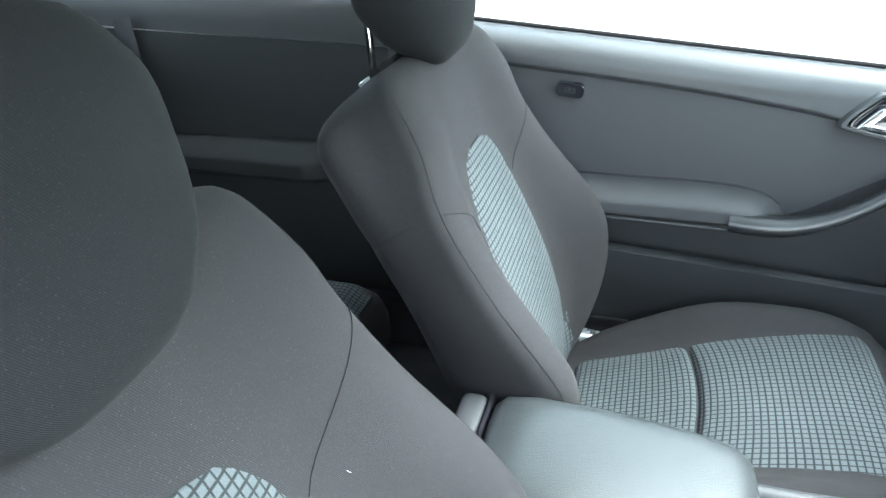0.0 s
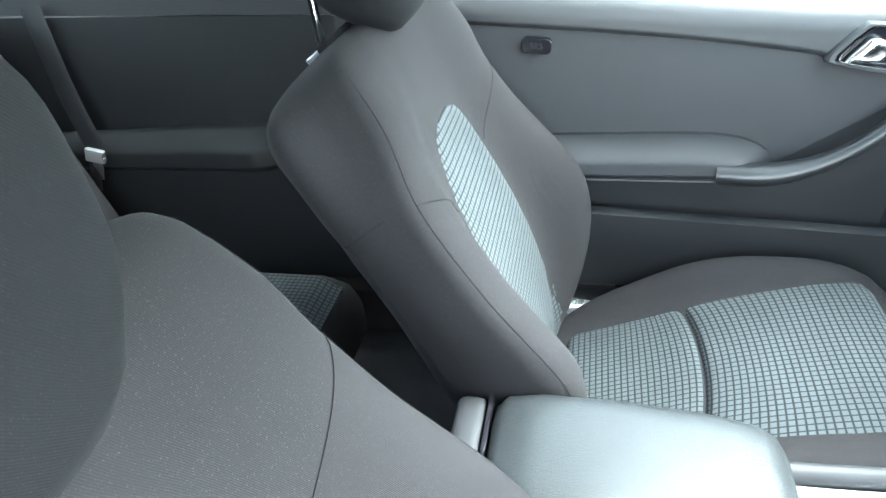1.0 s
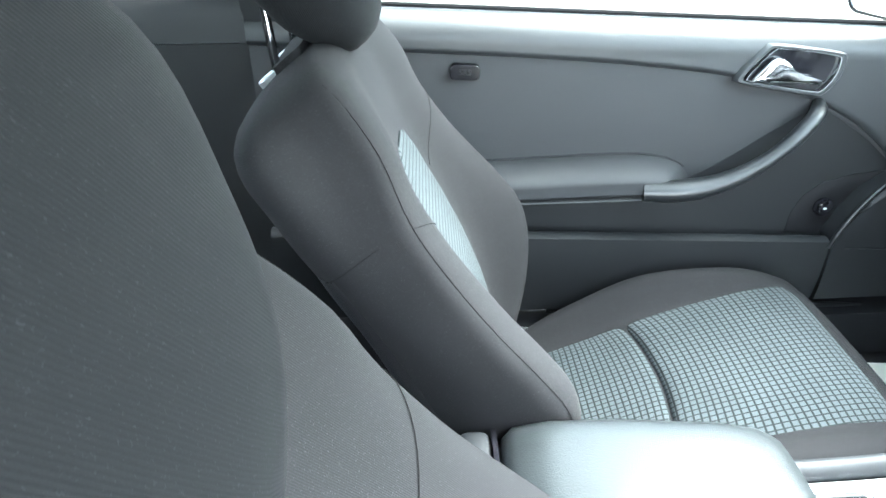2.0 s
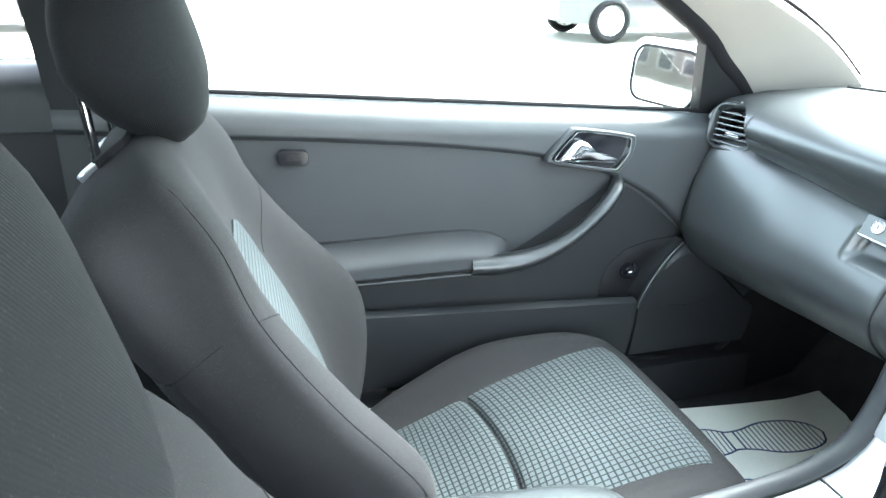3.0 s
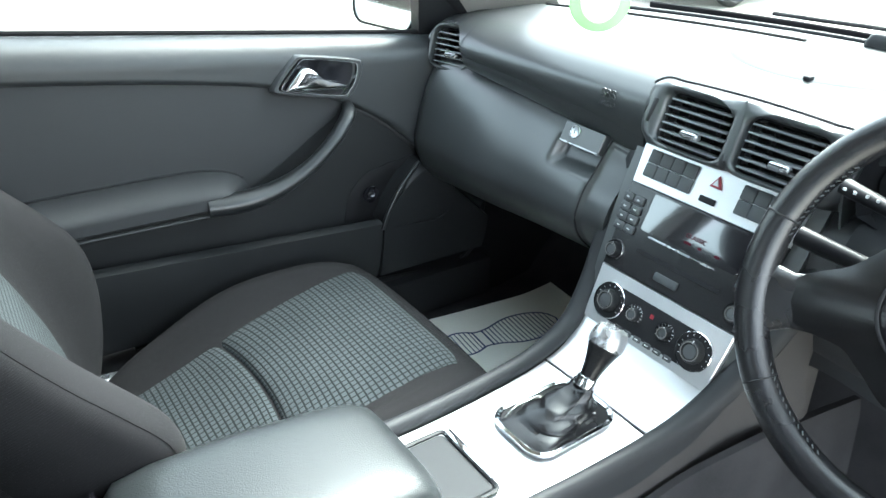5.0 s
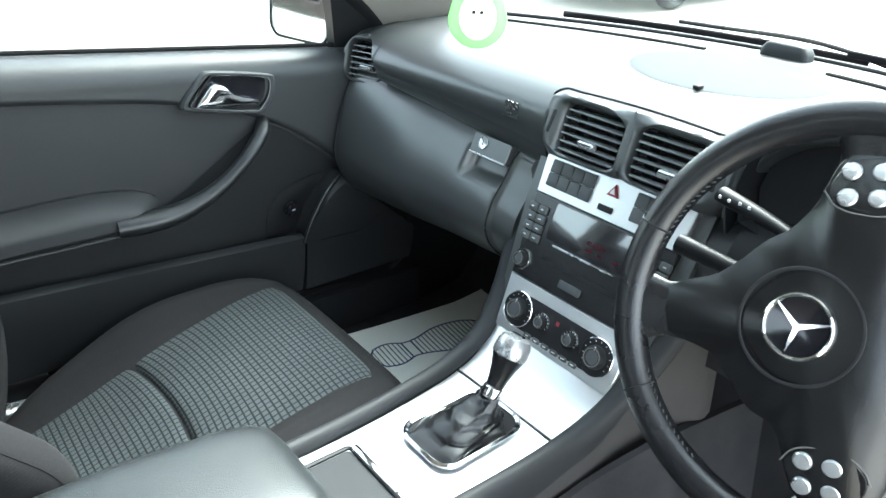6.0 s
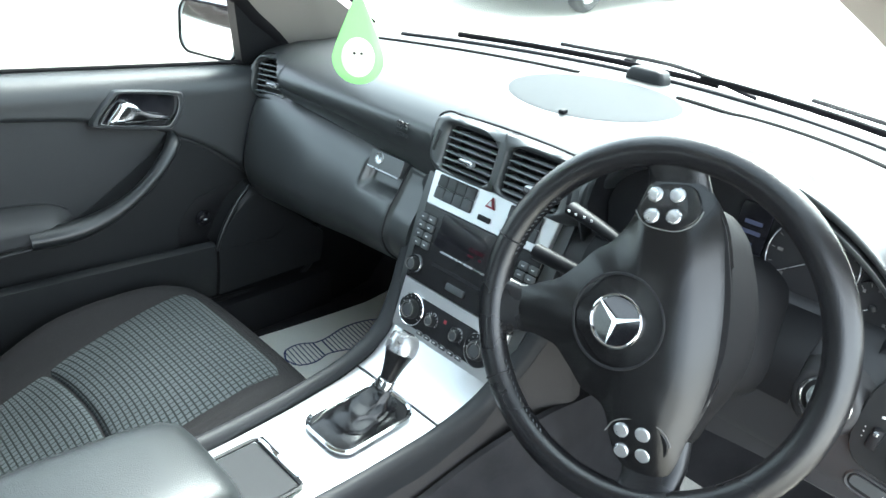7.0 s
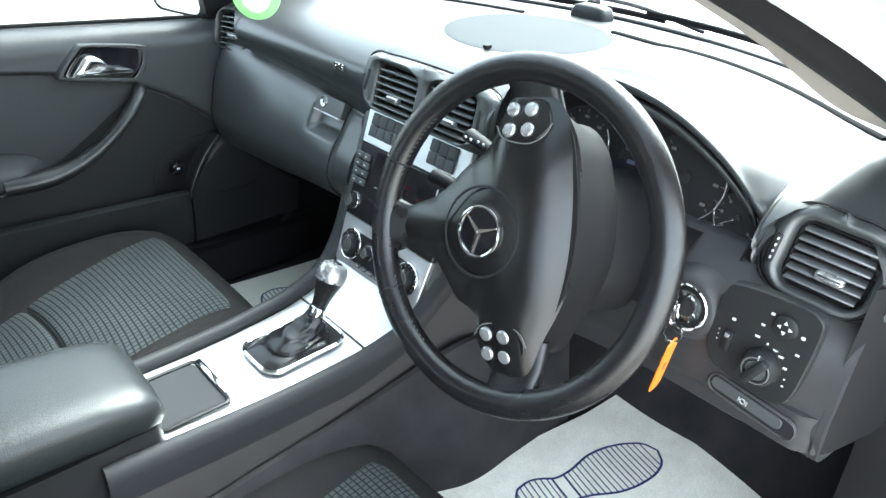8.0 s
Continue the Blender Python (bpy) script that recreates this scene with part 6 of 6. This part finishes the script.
for a in (154, 206):
    q = radians(a)
    part("rim_seam", torus(0.0164, 0.0010, WM @ pose(0.1840 * math.cos(q), 0.1840 * math.sin(q), 0, 90, 0, a), 24, 6), SOFTBLACK, wheel)
for a0, a1 in ((130, 158), (202, 232)):
    for k in range(14):
        q = radians(a0 + (a1 - a0) * k / 13)
        part("stitch", rbox((0.004, 0.0012, 0.0012), 0.0003, WM @ pose(0.1678 * math.cos(q), 0.1678 * math.sin(q), 0.006, 0, 0, math.degrees(q) + 60)), BUTTON, wheel)


def hub_r(a):
    """Outline of the centre pad; a in degrees from the side away from the third spoke."""
    a = (a + 180) % 360 - 180
    return spline(a, [(-180, 0.160), (-173, 0.148), (-163, 0.110), (-150, 0.0985), (-130, 0.0985), (-107, 0.106), (-97, 0.140), (-90, 0.152), (-76, 0.155), (-65, 0.126), (-47, 0.102), (-30, 0.091), (-13, 0.0865), (0, 0.086),
                      (14, 0.089), (31, 0.0985), (45, 0.113), (57, 0.134), (71, 0.156), (82, 0.157), (92, 0.150), (100, 0.118), (112, 0.099), (130, 0.0965), (150, 0.101), (160, 0.112), (172, 0.150), (180, 0.160)])


def hub_h(a, f):
    """Dome of the pad over its edge."""
    x = hub_r(a) * f * math.cos(radians(a))
    return -0.012 + (0.020 + 0.05 * x) * (1 - f ** 3.0) - 0.020 * max(0.0, (x - 0.035) / 0.06) ** 2


rings = []
N = 96
for f in (0.02, 0.15, 0.3, 0.45, 0.6, 0.72, 0.82, 0.9, 0.95, 0.985, 1.0):
    rings.append([WM @ Vector((hub_r(a) * f * math.cos(radians(a)), hub_r(a) * f * math.sin(radians(a)), hub_h(a, f) + 0.012)) for a in (360 * i / N for i in range(N))])
rings.append([WM @ Vector((hub_r(a) * 0.985 * math.cos(radians(a)), hub_r(a) * 0.985 * math.sin(radians(a)), -0.006)) for a in (360 * i / N for i in range(N))])
part("airbag_pad", loft(rings), AIRBAG, wheel, "grained black airbag cover", 60)


def cover_ring(f, z):
    """The moulding behind the pad, which flares away from the third spoke."""
    return [WM @ Vector((hub_r(a) * (0.975 + 0.17 * f * max(0.0, math.cos(radians(a))) ** 0.6 - 0.10 * f * max(0.0, -math.cos(radians(a)))) * math.cos(radians(a)), hub_r(a) * (0.975 - 0.16 * f * abs(math.sin(radians(a))) ** 3) * math.sin(radians(a)), z)) for a in (360 * i / N for i in range(N))]


part("back_cover", loft([cover_ring(f, z) for f, z in ((0, -0.004), (0.12, -0.008), (0.5, -0.024), (0.85, -0.044), (1.0, -0.060), (0.8, -0.072))]), COLUMN, wheel, "matt black moulding behind the pad", 60)
part("pad_circle", torus(0.050, 0.0016, WM @ pose(-0.0215, 0.0035, 0.0188, 0, -1.7), 48, 6, 0.5), SOFTBLACK, wheel)
emw = WM @ pose(-0.0215, 0.0035, 0.0212, 0, -1.7)
emb = part("emblem", torus(0.0275, 0.0020, emw @ pose(0, 0, 0.001), 40, 8), CHROME, wheel, "plain chrome ring with three bars")
for k in range(3):
    part("emblem_bar", plate([(-0.0026, 0), (0.0026, 0), (0.0007, 0.027), (-0.0007, 0.027)], 0, 0.003, emw @ pose(0, 0, 0, 0, 0, 41 + 120 * k), 0.0008), CHROME, emb)
part("emblem_disc", lathe([(0.0268, -0.002), (0.0268, 0.0), (0.001, 0.0005)], 32, emw), GLOSS, emb)


def spoke_ring(place, zc, d, n=28):
    """A flattened oval across a spoke."""
    return [WM @ Vector(place(math.copysign(abs(math.cos(q)) ** 0.7, math.cos(q)), zc + d * math.copysign(abs(math.sin(q)) ** 0.8, math.sin(q)))) for q in (2 * math.pi * k / n for k in range(n))]


for s in (1, -1):
    part("spoke", loft([spoke_ring(lambda q, t: (q * w + c, s * y, t), zc, d) for y, w, c, zc, d in ((0.11, 0.036, 0.022, -0.012, 0.009), (0.14, 0.034, 0.022, -0.010, 0.010), (0.158, 0.031, 0.020, -0.008, 0.011), (0.170, 0.033, 0.018, -0.006, 0.012), (0.184, 0.042, 0.016, -0.004, 0.012))]), LEATHER, wheel, "black wheel spoke", 70)
    kp_m = WM @ pose(0.0150 if s > 0 else 0.0045, 0.1255 if s > 0 else -0.1185, 0.0062, -s * 14)
    po = [(-0.031, -0.006), (-0.021, -0.018), (0.0, -0.0250), (0.018, -0.0250), (0.033, -0.015), (0.038, -0.004), (0.029, 0.021), (0.010, 0.025), (-0.016, 0.023)]
    po = [(x, s * y) for x, y in po][::s]
    kpad = part("key_pad", plate(rounded(po), -0.012, 0.0028, kp_m, 0.0012), AIRBAG, wheel, "satin black key pad")
    # highlight along the pad's curved edge, put in as a paler tube
    part("pad_edge", tube(along([kp_m @ Vector((x, s * y, 0.0024)) for x, y in ((-0.0310, -0.0060), (-0.0215, -0.0185), (0.0, -0.0256), (0.018, -0.0256), (0.0335, -0.0155), (0.0385, -0.0040))], 30), 0.0007, 6), GREYPLAST, kpad, "pale line for the highlight along the edge")
    for i in (-1, 1):
        for j in (-1, 1):
            part("round_key", lathe([(0.0080, 0), (0.0080, 0.002), (0.0066, 0.0034), (0.001, 0.0038)], 20, kp_m @ pose(-0.001 + i * 0.0115, j * 0.0115, 0.003)), SATIN, kpad, "round silver key")
part("spoke", loft([spoke_ring(lambda q, t: (-y, q * w, t), zc, d) for y, w, zc, d in ((0.105, 0.034, -0.014, 0.010), (0.13, 0.028, -0.010, 0.010), (0.15, 0.027, -0.008, 0.011), (0.166, 0.033, -0.006, 0.013), (0.184, 0.052, -0.004, 0.013))]), LEATHER, wheel, "broad black wheel spoke", 70)
for s, (x, y) in ((1, (0.01, 0.085)), (-1, (0.01, -0.085))):
    part("moulded_mark", bezel(0.008, 0.010, 0.002, 0.0008, 0.0, 0.0010, WM @ pose(x, y, 0.0150, -s * 10)), LEATHER, wheel)
# steering column cowl and stalks
cow_rows = [(0.0, 0.055, 0.055), (0.03, 0.085, 0.075), (0.09, 0.102, 0.088), (0.19, 0.110, 0.095)]
part("column_cowl", loft([[WM @ Vector((w * math.copysign(abs(math.cos(a)) ** 0.7, math.cos(a)), h * math.copysign(abs(math.sin(a)) ** 0.7, math.sin(a)), -0.035 - z)) for a in (2 * math.pi * i / 36 for i in range(36))] for z, w, h in cow_rows]), COLUMN, wheel, "black column cowl", 60)
st1 = part("wiper_stalk", tube([(0.765, -0.31, 0.955), (0.775, -0.245, 0.966), (0.782, -0.19, 0.972)], lambda f: 0.008 + 0.004 * f, 14, 12, 0.75), STALK, wheel, "black indicator stalk with white marks")
for k in range(4):
    part("stalk_mark", rbox((0.0015, 0.003, 0.003), 0, pose(0.767 + 0.002 * (k % 2), -0.232 + 0.012 * k, 0.974)), WHITEMARK, st1)
part("cruise_stalk", tube([(0.73, -0.30, 0.918), (0.728, -0.24, 0.922), (0.724, -0.185, 0.926)], lambda f: 0.008 + 0.003 * f, 12, 12), STALK, wheel, "short black cruise stalk")

# ---- air freshener hanging from the mirror, and the mirror ----
rv = thing("interior_mirror", "black interior mirror on the windscreen", "mirror", (0.60, 0, 1.36))
rm = frame_at((0.575, 0.0, 1.360), (-0.25, -1, 0), (0.1, 0, 1))
part("mirror_case", loft([[rm @ Vector((x * k, y * k, z)) for x, y in outline(0.235, 0.062, 0.025)] for k, z in ((1, 0), (1, -0.015), (0.8, -0.035))]), PLASTIC, rv)
part("mirror_glass", plate(outline(0.225, 0.052, 0.02), 0.0, 0.002, rm), MIRROR, rv)
part("mirror_stem", tube([(0.60, 0, 1.36), (0.63, 0, 1.40)], 0.010, 8, 4), PLASTIC, rv)
fr = thing("air_freshener", "bright green drop-shaped air freshener hanging on a cord", "air freshener", (0.600, 0.03, 1.15))
fm = frame_at((0.600, 0.025, 1.140), (0.72, -0.69, 0), (0, 0, 1)) @ Matrix.Diagonal((1.22, 1.22, 1, 1))
out = []
for k in range(48):
    a = 2 * math.pi * k / 48
    r = 0.026
    x = r * math.sin(a) * (1 if math.cos(a) < 0 else (1 - 0.62 * math.cos(a) ** 1.3))
    y = -r * abs(math.cos(a)) if math.cos(a) < 0 else 0.062 * math.cos(a) ** 1.15
    out.append((x, y))
part("drop", plate(out, -0.0015, 0.0015, fm, 0.0008), GREEN, fr, "bright green card drop")
part("face_patch", plate([(0.0165 * math.cos(a), 0.0195 * math.sin(a) + 0.001) for a in (2 * math.pi * k / 32 for k in range(32))], 0.0012, 0.0022, fm, 0.0003), PALEGREEN, fr, "pale centre of the drop")
for x in (-0.0035, 0.0035):
    part("dot", lathe([(0.0016, 0), (0.0014, 0.0006), (0.0003, 0.0008)], 10, fm @ pose(x, 0.005, 0.0020)), SOFTBLACK, fr)
part("cord", tube([(0.600, 0.025, 1.213), (0.592, 0.015, 1.28), (0.585, 0.005, 1.345)], 0.0012, 6, 8), WHITEMARK, fr, "thin pale cord")


# ---- parked vehicles outside ----
def parked_car(x, y, turn, paint, label):
    c = thing("parked_car", label, "car", (x, y, 0), "parked cars")
    m = pose(x, y, 0, 0, 0, turn)
    prof = [(-2.1, 0.45, 0.80), (-2.05, 0.30, 0.95), (-1.2, 0.22, 0.98), (0, 0.20, 1.0), (1.2, 0.22, 0.95), (2.0, 0.28, 0.82), (2.15, 0.42, 0.70)]
    rings = []
    for px, lo, hi in prof:
        w = 0.86 - 0.10 * (abs(px) / 2.1) ** 4
        rings.append([m @ Vector((px, yy * w, z)) for yy, z in ((-0.94, lo), (-1.0, (lo + hi) / 2), (-0.97, hi - 0.06), (-0.88, hi), (0.88, hi), (0.97, hi - 0.06), (1.0, (lo + hi) / 2), (0.94, lo))])
    part("body", loft(rings), paint, c, "", 50)
    cab = [(-1.75, 0.97, 0.70), (-1.1, 1.38, 0.60), (0.1, 1.43, 0.60), (0.6, 1.32, 0.60), (1.15, 0.99, 0.70)]
    part("cabin", loft([[m @ Vector((px, s * w, z)) for s, w, z in ((-1, 0.74, 0.94), (-1, k, zt - 0.03), (-0.8, k, zt), (0.8, k, zt), (1, k, zt - 0.03), (1, 0.74, 0.94))] for px, zt, k in cab]), GLOSS, c, "dark glazed cabin", 50)
    part("roof", rbox((1.3, 1.12, 0.04), 0.02, m @ pose(-0.45, 0, 1.43)), paint, c)
    for px in (-1.32, 1.32):
        for s in (-1, 1):
            wh = m @ pose(px, s * 0.76, 0.315, 90)
            t = part("tyre", torus(0.255, 0.06, wh, 36, 12, 1.6), RUBBER, c, "black tyre")
            part("rim", lathe([(0.20, -0.07), (0.205, 0.07), (0.17, 0.065), (0.06, 0.05), (0.001, 0.05)], 24, wh), SATIN, t, "alloy rim")
            part("hub_cap", lathe([(0.20, 0.07), (0.205, -0.07), (0.17, -0.065), (0.06, -0.05), (0.001, -0.05)], 24, wh), SATIN, t)
    for s in (-1, 1):
        part("headlight", rbox((0.10, 0.34, 0.14), 0.04, m @ pose(2.02, s * 0.55, 0.66), 3), CHROME, c, "clear headlight")
        part("tail_light", rbox((0.08, 0.26, 0.16), 0.03, m @ pose(-2.06, s * 0.62, 0.72), 3), RED, c)
    part("grille", rbox((0.06, 0.7, 0.14), 0.02, m @ pose(2.10, 0, 0.56), 2), SOFTBLACK, c)
    return c


parked_car(6.5, 10.0, 0, DARKPAINT, "dark parked car beyond the side window")
parked_car(8.9, 5.5, 184, GREYPAINT, "mid grey parked car beyond the windscreen")
parked_car(-3.6, 12.4, 175, DARKPAINT, "dark parked car beyond the rear side window")


def yard_building():
    """A long low building behind the car, seen in the wing mirror."""
    h = thing("brick_building", "long dark brick building across the yard", "building", (-15.4, 12.8, 0))
    m = pose(-15.4, 12.8, 0, 0, 0, 53)
    part("wall", rbox((10, 6, 3.6), 0.02, m @ pose(0, 0, 1.8)), BRICKS, h)
    part("roof", rbox((10.6, 6.6, 0.3), 0.05, m @ pose(0, 0, 3.75)), SOFTBLACK, h, "flat dark roof")
    for k in range(4):
        f = part("window", rbox((1.5, 0.12, 1.1), 0.02, m @ pose(-3.6 + 2.4 * k, -3.03, 1.5)), GREYPLAST, h, "grey framed window")
        part("pane", rbox((1.34, 0.04, 0.94), 0.0, m @ pose(-3.6 + 2.4 * k, -3.085, 1.5)), GLOSS, f)
    part("kerb", rbox((11, 0.25, 0.14), 0.02, m @ pose(0, -4.2, 0.07)), WHITEMARK, h, "pale kerb along the wall")


yard_building()

# ---- driver's door, standing open ----
od = thing("driver_door", "silver driver's door standing wide open", "car door", (1.0, -0.79, 0.4))
dm = pose(1.0, -0.80, 0, 0, 0, 80)
part("outer_skin", sheet(lambda u, v: dm @ Vector((-1.25 * u, -0.06 - 0.02 * math.sin(math.pi * v), 0.36 + (belt(1.0 - 1.25 * u) - 0.37) * v)), 8, 8, 0.012, dm.to_3x3() @ Vector((0, 1, 0))), SILVERPAINT, od)
part("inner_panel", sheet(lambda u, v: dm @ Vector((-1.22 * u, 0.03 - 0.03 * math.sin(math.pi * v), 0.42 + (belt(1.0 - 1.22 * u) - 0.43) * v)), 10, 10, 0.05, dm.to_3x3() @ Vector((0, -1, 0))), VINYL, od, "dark grey door trim")
dp = part("window_pane", sheet(lambda u, v: dm @ Vector((-0.12 - 1.12 * u + 0.0 * v - 0.5 * (1 - u) * v, -0.02 + 0.14 * v, belt(0.88 - 1.12 * u) * (1 - v) + 1.40 * v)), 8, 6, 0.004, dm.to_3x3() @ Vector((0, -1, 0))), GLASS, od)
dp.visible_shadow = False
